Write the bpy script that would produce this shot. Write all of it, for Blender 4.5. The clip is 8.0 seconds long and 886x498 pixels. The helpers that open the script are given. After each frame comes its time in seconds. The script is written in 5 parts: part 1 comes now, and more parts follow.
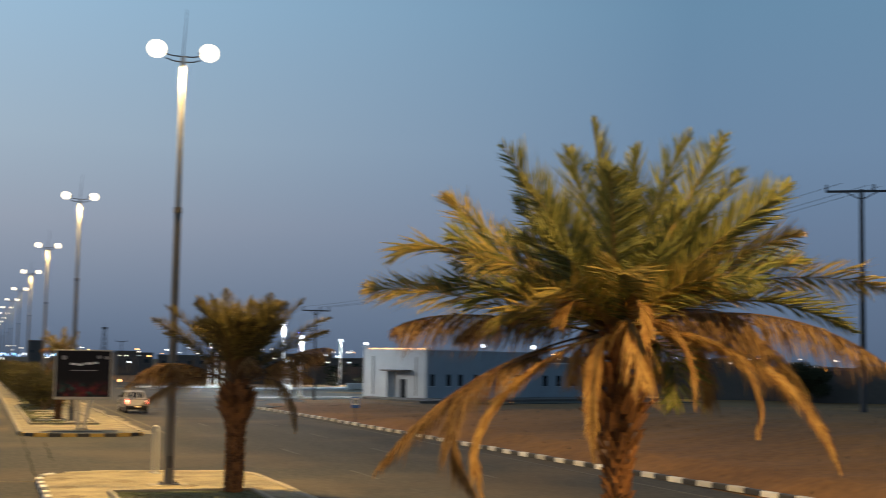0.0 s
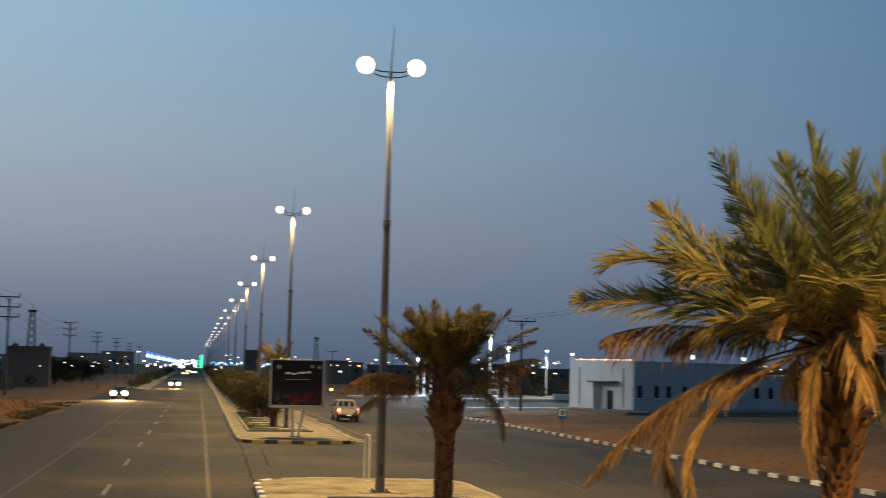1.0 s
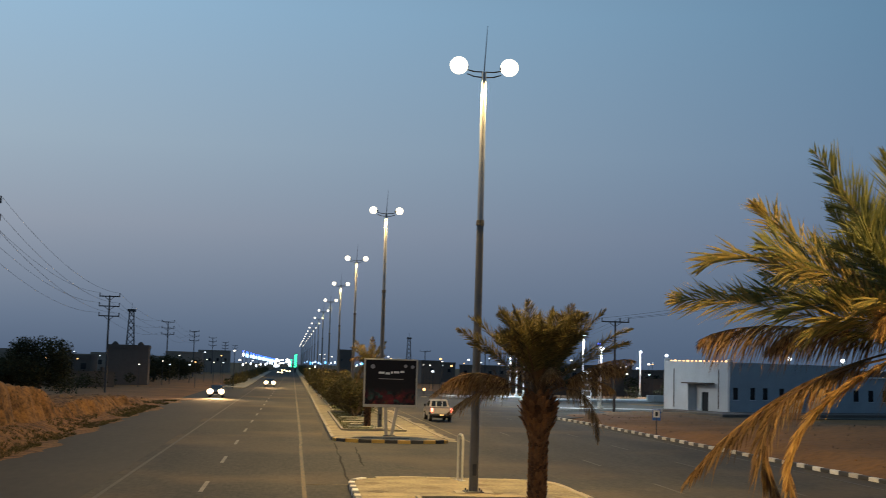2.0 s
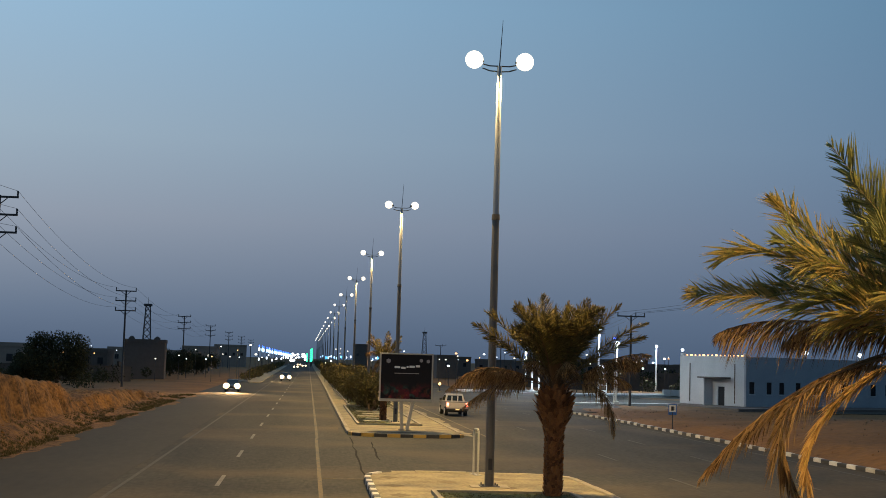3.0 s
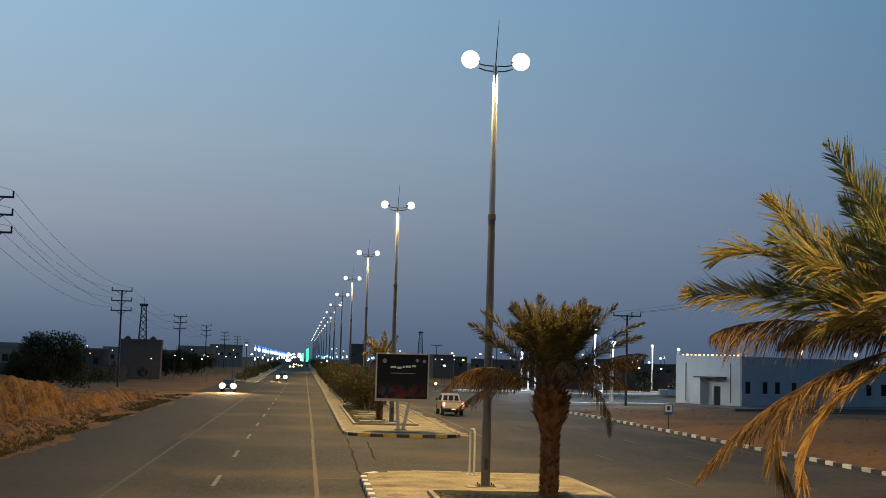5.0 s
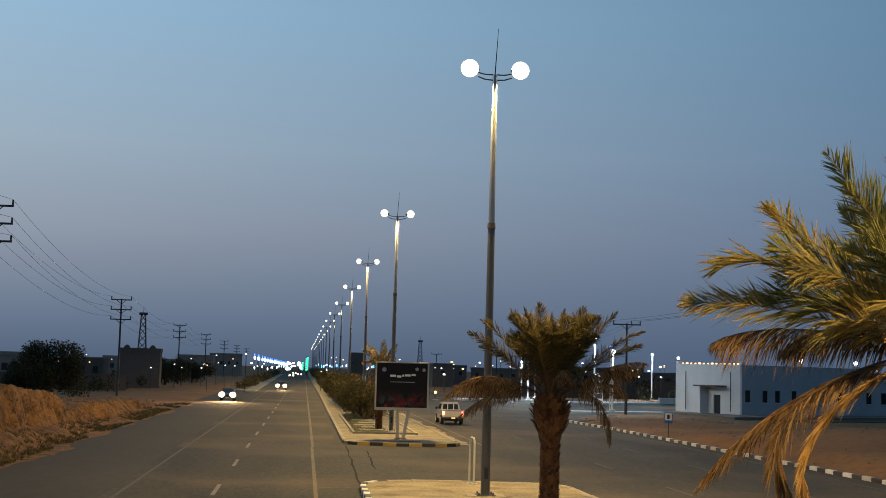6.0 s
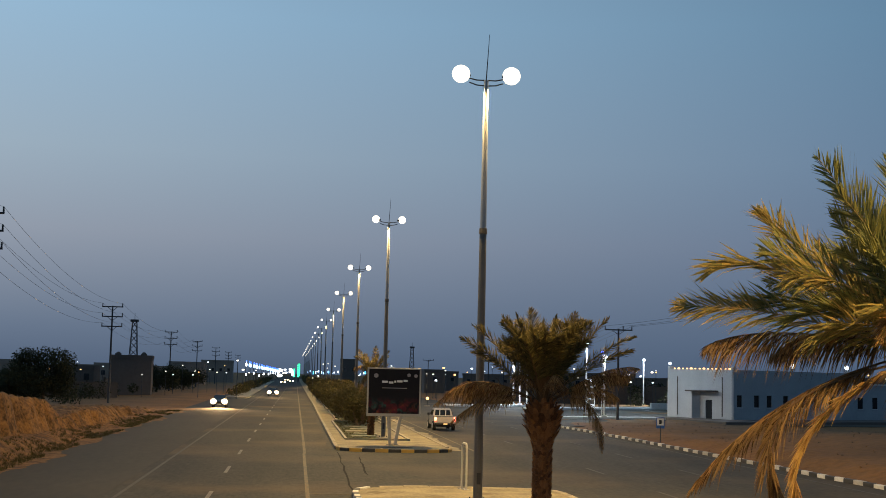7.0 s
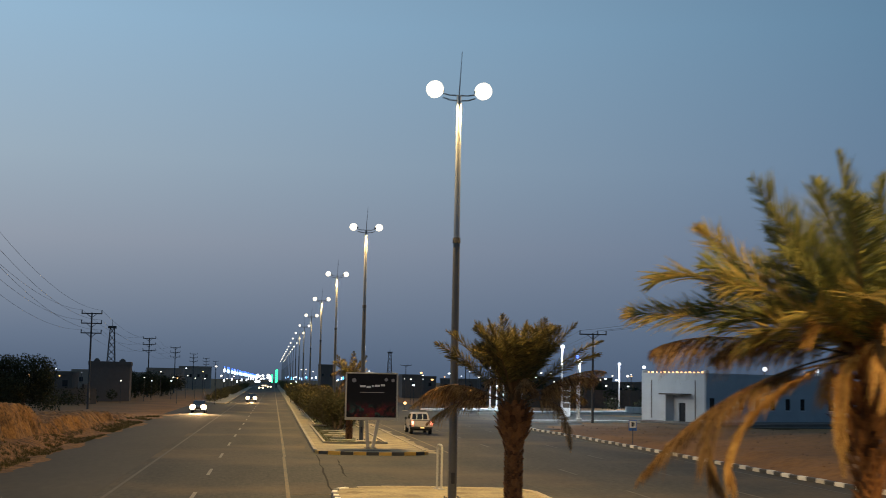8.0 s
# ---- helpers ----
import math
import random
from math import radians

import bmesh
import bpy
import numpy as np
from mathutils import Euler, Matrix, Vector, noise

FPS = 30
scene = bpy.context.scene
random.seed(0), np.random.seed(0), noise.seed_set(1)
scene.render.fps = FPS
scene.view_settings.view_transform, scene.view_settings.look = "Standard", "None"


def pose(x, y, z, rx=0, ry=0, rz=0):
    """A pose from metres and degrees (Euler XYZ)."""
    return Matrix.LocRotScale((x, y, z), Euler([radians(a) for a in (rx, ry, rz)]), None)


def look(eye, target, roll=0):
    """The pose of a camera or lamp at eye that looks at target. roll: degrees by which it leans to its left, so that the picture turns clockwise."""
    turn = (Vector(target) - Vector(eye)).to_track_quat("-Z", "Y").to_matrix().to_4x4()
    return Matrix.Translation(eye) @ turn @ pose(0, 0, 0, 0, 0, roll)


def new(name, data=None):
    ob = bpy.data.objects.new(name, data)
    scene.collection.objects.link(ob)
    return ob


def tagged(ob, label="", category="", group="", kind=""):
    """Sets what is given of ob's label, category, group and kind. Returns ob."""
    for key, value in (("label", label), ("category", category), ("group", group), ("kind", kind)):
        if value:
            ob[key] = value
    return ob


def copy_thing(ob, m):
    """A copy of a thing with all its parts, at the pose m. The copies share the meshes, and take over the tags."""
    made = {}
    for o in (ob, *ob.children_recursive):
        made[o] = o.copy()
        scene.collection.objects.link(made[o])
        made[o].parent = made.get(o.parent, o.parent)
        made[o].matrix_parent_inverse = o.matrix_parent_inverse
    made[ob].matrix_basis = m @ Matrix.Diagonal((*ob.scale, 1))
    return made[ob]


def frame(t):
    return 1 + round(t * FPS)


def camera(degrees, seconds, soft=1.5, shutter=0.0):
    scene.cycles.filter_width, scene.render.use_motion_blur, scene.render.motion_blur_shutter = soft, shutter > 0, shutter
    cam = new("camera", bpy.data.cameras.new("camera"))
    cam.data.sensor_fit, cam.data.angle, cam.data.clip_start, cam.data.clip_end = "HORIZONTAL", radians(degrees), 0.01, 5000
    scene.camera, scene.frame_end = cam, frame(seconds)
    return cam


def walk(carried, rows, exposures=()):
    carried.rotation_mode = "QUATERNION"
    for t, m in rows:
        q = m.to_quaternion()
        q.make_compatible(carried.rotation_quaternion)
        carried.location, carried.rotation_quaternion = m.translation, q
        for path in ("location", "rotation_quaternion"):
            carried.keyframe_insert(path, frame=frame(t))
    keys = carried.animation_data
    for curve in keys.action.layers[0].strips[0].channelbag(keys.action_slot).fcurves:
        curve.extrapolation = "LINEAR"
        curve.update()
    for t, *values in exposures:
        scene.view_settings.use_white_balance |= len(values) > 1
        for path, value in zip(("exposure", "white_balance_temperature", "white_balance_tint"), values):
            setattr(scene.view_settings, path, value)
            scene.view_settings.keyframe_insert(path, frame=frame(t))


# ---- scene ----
cam = camera(37.0, 8.0, soft=0.8, shutter=0.6)


def hold(x, y, z, yaw, pitch, roll):
    return pose(x, y, z, 0, 0, yaw) @ pose(0, 0, 0, 90 + pitch) @ pose(0, 0, 0, 0, 0, roll)


walk(cam, [
    (0.0, hold(0.10, -0.03, 4.51, -19.243, 4.903, 0.973)),
    (0.5, hold(0.07, -0.04, 4.51, -14.409, 5.049, 1.064)),
    (1.0, hold(0.05, -0.02, 4.51, -10.351, 5.190, 1.314)),
    (1.5, hold(0.03, -0.02, 4.50, -8.106, 5.192, 1.420)),
    (2.0, hold(0.01, -0.01, 4.50, -6.351, 5.099, 1.622)),
    (2.2, hold(0.01, -0.01, 4.50, -5.950, 4.990, 1.630)),
    (3.5, hold(0.00, 0.00, 4.50, -5.671, 4.800, 1.625)),
    (4.0, hold(-0.01, -0.01, 4.49, -5.842, 4.731, 1.679)),
    (4.5, hold(0.00, 0.00, 4.50, -5.856, 4.747, 1.610)),
    (6.0, hold(0.01, 0.03, 4.51, -5.865, 5.208, 1.557)),
    (6.5, hold(0.00, 0.01, 4.51, -6.077, 5.419, 1.525)),
    (7.0, hold(0.00, 0.02, 4.49, -6.229, 5.481, 1.362)),
    (7.5, hold(0.00, 0.00, 4.51, -6.698, 5.592, 1.238)),
    (7.7, hold(0.00, -0.10, 4.50, -6.850, 5.630, 1.220)),
    (7.8, hold(-0.02, -0.45, 4.49, -6.930, 5.660, 1.200)),
    (7.9, hold(-0.06, -1.00, 4.47, -7.050, 5.690, 1.150)),
    (8.0, hold(-0.12, -1.90, 4.44, -7.200, 5.720, 1.080)),
], exposures=[(0.0, 0.32, 6980, 13.0), (0.5, 0.15, 6880, 12.6), (1.0, 0.06, 6860, 12.4), (1.5, 0.02, 6740, 11.6), (3.5, 0.02, 6580, 10.5), (6.0, 0.02, 6620, 10.8), (8.0, 0.0, 6740, 11.4)])

# ---- dusk sky: clear, the sun just gone behind the camera ----
world = bpy.data.worlds.new("dusk")
scene.world = world
world.use_nodes = True
wn, wl = world.node_tree.nodes, world.node_tree.links
wn.clear()
w_out = wn.new("ShaderNodeOutputWorld")
w_bg = wn.new("ShaderNodeBackground")
w_co = wn.new("ShaderNodeTexCoord")
w_sp = wn.new("ShaderNodeSeparateXYZ")
w_rl = wn.new("ShaderNodeValToRGB")
w_rr = wn.new("ShaderNodeValToRGB")
w_mx = wn.new("ShaderNodeMix")
w_mx.data_type = "RGBA"
w_mr = wn.new("ShaderNodeMapRange")
w_mr.inputs["From Min"].default_value, w_mr.inputs["From Max"].default_value = -0.73, 0.06


def ramp(node, stops):
    els = node.color_ramp.elements
    while len(els) < len(stops):
        els.new(0.5)
    for el, (p, c) in zip(els, stops):
        el.position, el.color = p, (*c, 1)


SKY_LEFT = [(0.0, (0.085, 0.125, 0.20)), (0.03, (0.135, 0.185, 0.27)), (0.10, (0.285, 0.335, 0.415)),
            (0.16, (0.325, 0.43, 0.53)), (0.26, (0.305, 0.49, 0.67)), (0.5, (0.20, 0.36, 0.54)), (1.0, (0.10, 0.20, 0.33))]
SKY_RIGHT = [(0.0, (0.066, 0.105, 0.175)), (0.03, (0.080, 0.125, 0.205)), (0.10, (0.105, 0.165, 0.265)),
             (0.16, (0.113, 0.197, 0.315)), (0.26, (0.102, 0.21, 0.335)), (0.5, (0.065, 0.14, 0.235)), (1.0, (0.045, 0.105, 0.19))]
ramp(w_rl, SKY_LEFT)
ramp(w_rr, SKY_RIGHT)
wl.new(w_co.outputs["Generated"], w_sp.inputs[0])
wl.new(w_sp.outputs["Z"], w_rl.inputs[0])
wl.new(w_sp.outputs["Z"], w_rr.inputs[0])
w_side = wn.new("ShaderNodeMath")
w_side.operation = "MULTIPLY_ADD"
w_side.inputs[1].default_value = -0.5
wl.new(w_sp.outputs["Y"], w_side.inputs[0])
wl.new(w_sp.outputs["X"], w_side.inputs[2])
wl.new(w_side.outputs[0], w_mr.inputs[0])
wl.new(w_mr.outputs[0], w_mx.inputs[0])
wl.new(w_rl.outputs[0], w_mx.inputs[6])
wl.new(w_rr.outputs[0], w_mx.inputs[7])
wl.new(w_mx.outputs[2], w_bg.inputs[0])
wl.new(w_bg.outputs[0], w_out.inputs[0])
w_bg.inputs[1].default_value = 1.0

LAMP_WATTS = 9300.0
LAMP_COLOUR = (1.0, 0.668, 0.245)
FLOOD_WATTS = 1100.0         # cool floodlights of the filling station


def spot(name, place, watts, colour, degrees=165, target=None, radius=0.25, blend=0.42):
    data = bpy.data.lights.new(name, "SPOT")
    data.energy, data.color, data.spot_size, data.spot_blend, data.shadow_soft_size = watts, colour, radians(degrees), blend, radius
    ob = new(name, data)
    ob.matrix_world = look(place, target or (place[0], place[1] + 0.001, place[2] - 5))
    return ob


# ---- materials ----
def material(name, base, second=None, rough=0.8, metal=0.0, scale=3.0, fine=40.0, bump=0.15, bump_size=0.02, emit=None, emit_strength=0.0,
             spread=0.5, random_amount=0.0, stretch=(1, 1, 1), spec=0.4):
    m = bpy.data.materials.new(name)
    m.use_nodes = True
    nt = m.node_tree
    b = nt.nodes["Principled BSDF"]
    b.inputs["Roughness"].default_value, b.inputs["Metallic"].default_value = rough, metal
    b.inputs["Specular IOR Level"].default_value = spec
    if emit:
        b.inputs["Emission Color"].default_value = (*emit, 1)
        b.inputs["Emission Strength"].default_value = emit_strength
    second = second or tuple(c * 0.75 for c in base)
    co = nt.nodes.new("ShaderNodeTexCoord")
    mp = nt.nodes.new("ShaderNodeMapping")
    mp.inputs["Scale"].default_value = stretch
    nt.links.new(co.outputs["Object"], mp.inputs[0])
    big, small = nt.nodes.new("ShaderNodeTexNoise"), nt.nodes.new("ShaderNodeTexNoise")
    big.inputs["Scale"].default_value, small.inputs["Scale"].default_value = scale, fine
    big.inputs["Detail"].default_value = small.inputs["Detail"].default_value = 4
    for n in (big, small):
        nt.links.new(mp.outputs[0], n.inputs["Vector"])
    add = nt.nodes.new("ShaderNodeMath")
    add.operation = "MULTIPLY_ADD"
    add.inputs[1].default_value = 0.45
    nt.links.new(small.outputs["Fac"], add.inputs[0])
    half = nt.nodes.new("ShaderNodeMath")
    half.operation = "MULTIPLY"
    half.inputs[1].default_value = 0.55
    nt.links.new(big.outputs["Fac"], half.inputs[0])
    nt.links.new(half.outputs[0], add.inputs[2])
    source = add.outputs[0]
    if random_amount:
        info = nt.nodes.new("ShaderNodeObjectInfo")
        isl = nt.nodes.new("ShaderNodeNewGeometry")
        mix = nt.nodes.new("ShaderNodeMath")
        mix.operation = "ADD"
        nt.links.new(info.outputs["Random"], mix.inputs[0])
        nt.links.new(isl.outputs["Random Per Island"], mix.inputs[1])
        fr = nt.nodes.new("ShaderNodeMath")
        fr.operation = "FRACT"
        nt.links.new(mix.outputs[0], fr.inputs[0])
        sc = nt.nodes.new("ShaderNodeMath")
        sc.operation = "MULTIPLY_ADD"
        sc.inputs[1].default_value = random_amount
        nt.links.new(fr.outputs[0], sc.inputs[0])
        sub = nt.nodes.new("ShaderNodeMath")
        sub.operation = "SUBTRACT"
        sub.inputs[1].default_value = random_amount / 2
        nt.links.new(source, sub.inputs[0])
        nt.links.new(sub.outputs[0], sc.inputs[2])
        source = sc.outputs[0]
    rp = nt.nodes.new("ShaderNodeValToRGB")
    rp.color_ramp.elements[0].position, rp.color_ramp.elements[1].position = 0.5 - spread / 2, 0.5 + spread / 2
    rp.color_ramp.elements[0].color, rp.color_ramp.elements[1].color = (*second, 1), (*base, 1)
    nt.links.new(source, rp.inputs[0])
    nt.links.new(rp.outputs[0], b.inputs["Base Color"])
    if bump:
        bp = nt.nodes.new("ShaderNodeBump")
        bp.inputs["Strength"].default_value, bp.inputs["Distance"].default_value = bump, bump_size
        nt.links.new(add.outputs[0], bp.inputs["Height"])
        nt.links.new(bp.outputs[0], b.inputs["Normal"])
    return m


def leafy(name, base, second, dry=0.5):
    m = material(name, base, second, rough=0.75, scale=1.5, fine=12, bump=0, random_amount=0.7, spread=0.8, spec=0.12)
    nt = m.node_tree
    b = nt.nodes["Principled BSDF"]
    tr = nt.nodes.new("ShaderNodeBsdfTranslucent")
    mx = nt.nodes.new("ShaderNodeMixShader")
    mx.inputs[0].default_value = 0.22
    col = b.inputs["Base Color"].links[0].from_socket
    nt.links.new(col, tr.inputs[0])
    out = nt.nodes["Material Output"]
    nt.links.new(b.outputs[0], mx.inputs[1])
    nt.links.new(tr.outputs[0], mx.inputs[2])
    nt.links.new(mx.outputs[0], out.inputs[0])
    return m


def road_surface(name, base, second):
    """Asphalt: long worn wheel tracks, patchy dust, grit and a net of thin cracks."""
    m = material(name, base, second, rough=0.85, scale=0.35, fine=9, bump=0.35, bump_size=0.012, stretch=(1, 0.10, 1), spread=0.38, spec=0.2)
    nt = m.node_tree
    b = nt.nodes["Principled BSDF"]
    col = b.inputs["Base Color"].links[0].from_socket
    co = nt.nodes.new("ShaderNodeTexCoord")
    grit = nt.nodes.new("ShaderNodeTexNoise")
    grit.inputs["Scale"].default_value, grit.inputs["Detail"].default_value = 3.5, 6
    nt.links.new(co.outputs["Object"], grit.inputs["Vector"])
    bent = nt.nodes.new("ShaderNodeTexNoise")
    bent.inputs["Scale"].default_value, bent.inputs["Detail"].default_value = 0.35, 5
    nt.links.new(co.outputs["Object"], bent.inputs["Vector"])
    wob = nt.nodes.new("ShaderNodeVectorMath")
    wob.operation = "MULTIPLY_ADD"
    wob.inputs[1].default_value = (5.0, 5.0, 0.0)
    nt.links.new(bent.outputs["Color"], wob.inputs[0])
    nt.links.new(co.outputs["Object"], wob.inputs[2])
    vor = nt.nodes.new("ShaderNodeTexVoronoi")
    vor.feature = "DISTANCE_TO_EDGE"
    vor.inputs["Scale"].default_value = 0.13
    nt.links.new(wob.outputs[0], vor.inputs["Vector"])
    thin = nt.nodes.new("ShaderNodeMapRange")
    thin.inputs["From Min"].default_value, thin.inputs["From Max"].default_value = 0.0, 0.006
    thin.inputs["To Min"].default_value, thin.inputs["To Max"].default_value = 0.62, 1.0
    nt.links.new(vor.outputs["Distance"], thin.inputs[0])
    sp = nt.nodes.new("ShaderNodeMapRange")
    sp.inputs["From Min"].default_value, sp.inputs["From Max"].default_value = 0.3, 0.7
    sp.inputs["To Min"].default_value, sp.inputs["To Max"].default_value = 0.68, 1.3
    nt.links.new(grit.outputs["Fac"], sp.inputs[0])
    mul = nt.nodes.new("ShaderNodeMath")
    mul.operation = "MULTIPLY"
    nt.links.new(thin.outputs[0], mul.inputs[0])
    nt.links.new(sp.outputs[0], mul.inputs[1])
    sc = nt.nodes.new("ShaderNodeVectorMath")
    sc.operation = "SCALE"
    nt.links.new(col, sc.inputs[0])
    nt.links.new(mul.outputs[0], sc.inputs["Scale"])
    dusty = nt.nodes.new("ShaderNodeTexNoise")
    dusty.inputs["Scale"].default_value, dusty.inputs["Detail"].default_value = 0.09, 5
    nt.links.new(co.outputs["Object"], dusty.inputs["Vector"])
    amount = nt.nodes.new("ShaderNodeMapRange")
    amount.inputs["From Min"].default_value, amount.inputs["From Max"].default_value = 0.48, 0.75
    amount.inputs["To Min"].default_value, amount.inputs["To Max"].default_value = 0.0, 0.6
    nt.links.new(dusty.outputs["Fac"], amount.inputs[0])
    blend = nt.nodes.new("ShaderNodeMix")
    blend.data_type = "RGBA"
    blend.inputs[7].default_value = (0.16, 0.11, 0.06, 1)
    nt.links.new(amount.outputs[0], blend.inputs[0])
    nt.links.new(sc.outputs[0], blend.inputs[6])
    nt.links.new(blend.outputs[2], b.inputs["Base Color"])
    return m


def smoke_poster(name):
    """A black print with dark red, orange and teal smoke across its lower third."""
    m = material(name, (0.014, 0.013, 0.017), (0.008, 0.008, 0.011), rough=0.6, spec=0.15, scale=0.8, fine=4, bump=0)
    nt = m.node_tree
    b = nt.nodes["Principled BSDF"]
    black = b.inputs["Base Color"].links[0].from_socket
    co = nt.nodes.new("ShaderNodeTexCoord")
    xyz = nt.nodes.new("ShaderNodeSeparateXYZ")
    nt.links.new(co.outputs["Object"], xyz.inputs[0])
    hue, puff = nt.nodes.new("ShaderNodeTexNoise"), nt.nodes.new("ShaderNodeTexNoise")
    hue.inputs["Scale"].default_value, hue.inputs["Detail"].default_value = 1.3, 3
    puff.inputs["Scale"].default_value, puff.inputs["Detail"].default_value, puff.inputs["Distortion"].default_value = 2.4, 6, 0.8
    for n in (hue, puff):
        nt.links.new(co.outputs["Object"], n.inputs["Vector"])
    tint = nt.nodes.new("ShaderNodeValToRGB")
    ramp(tint, [(0.36, (0.04, 0.10, 0.085)), (0.44, (0.20, 0.055, 0.02)), (0.50, (0.15, 0.018, 0.026)), (0.56, (0.12, 0.016, 0.024)), (0.61, (0.04, 0.085, 0.075))])
    nt.links.new(hue.outputs["Fac"], tint.inputs[0])
    low = nt.nodes.new("ShaderNodeMapRange")
    low.interpolation_type = "SMOOTHSTEP"
    low.inputs["From Min"].default_value, low.inputs["From Max"].default_value = 3.05, 2.25
    nt.links.new(xyz.outputs["Z"], low.inputs[0])
    cloud = nt.nodes.new("ShaderNodeMapRange")
    cloud.inputs["From Min"].default_value, cloud.inputs["From Max"].default_value = 0.40, 0.66
    nt.links.new(puff.outputs["Fac"], cloud.inputs[0])
    amount = nt.nodes.new("ShaderNodeMath")
    amount.operation = "MULTIPLY"
    nt.links.new(low.outputs[0], amount.inputs[0])
    nt.links.new(cloud.outputs[0], amount.inputs[1])
    mix = nt.nodes.new("ShaderNodeMix")
    mix.data_type = "RGBA"
    nt.links.new(amount.outputs[0], mix.inputs[0])
    nt.links.new(black, mix.inputs[6])
    nt.links.new(tint.outputs[0], mix.inputs[7])
    nt.links.new(mix.outputs[2], b.inputs["Base Color"])
    return m


def glow(name, colour, strength):
    return material(name, (0.7, 0.7, 0.7), rough=0.3, bump=0, emit=colour, emit_strength=strength)


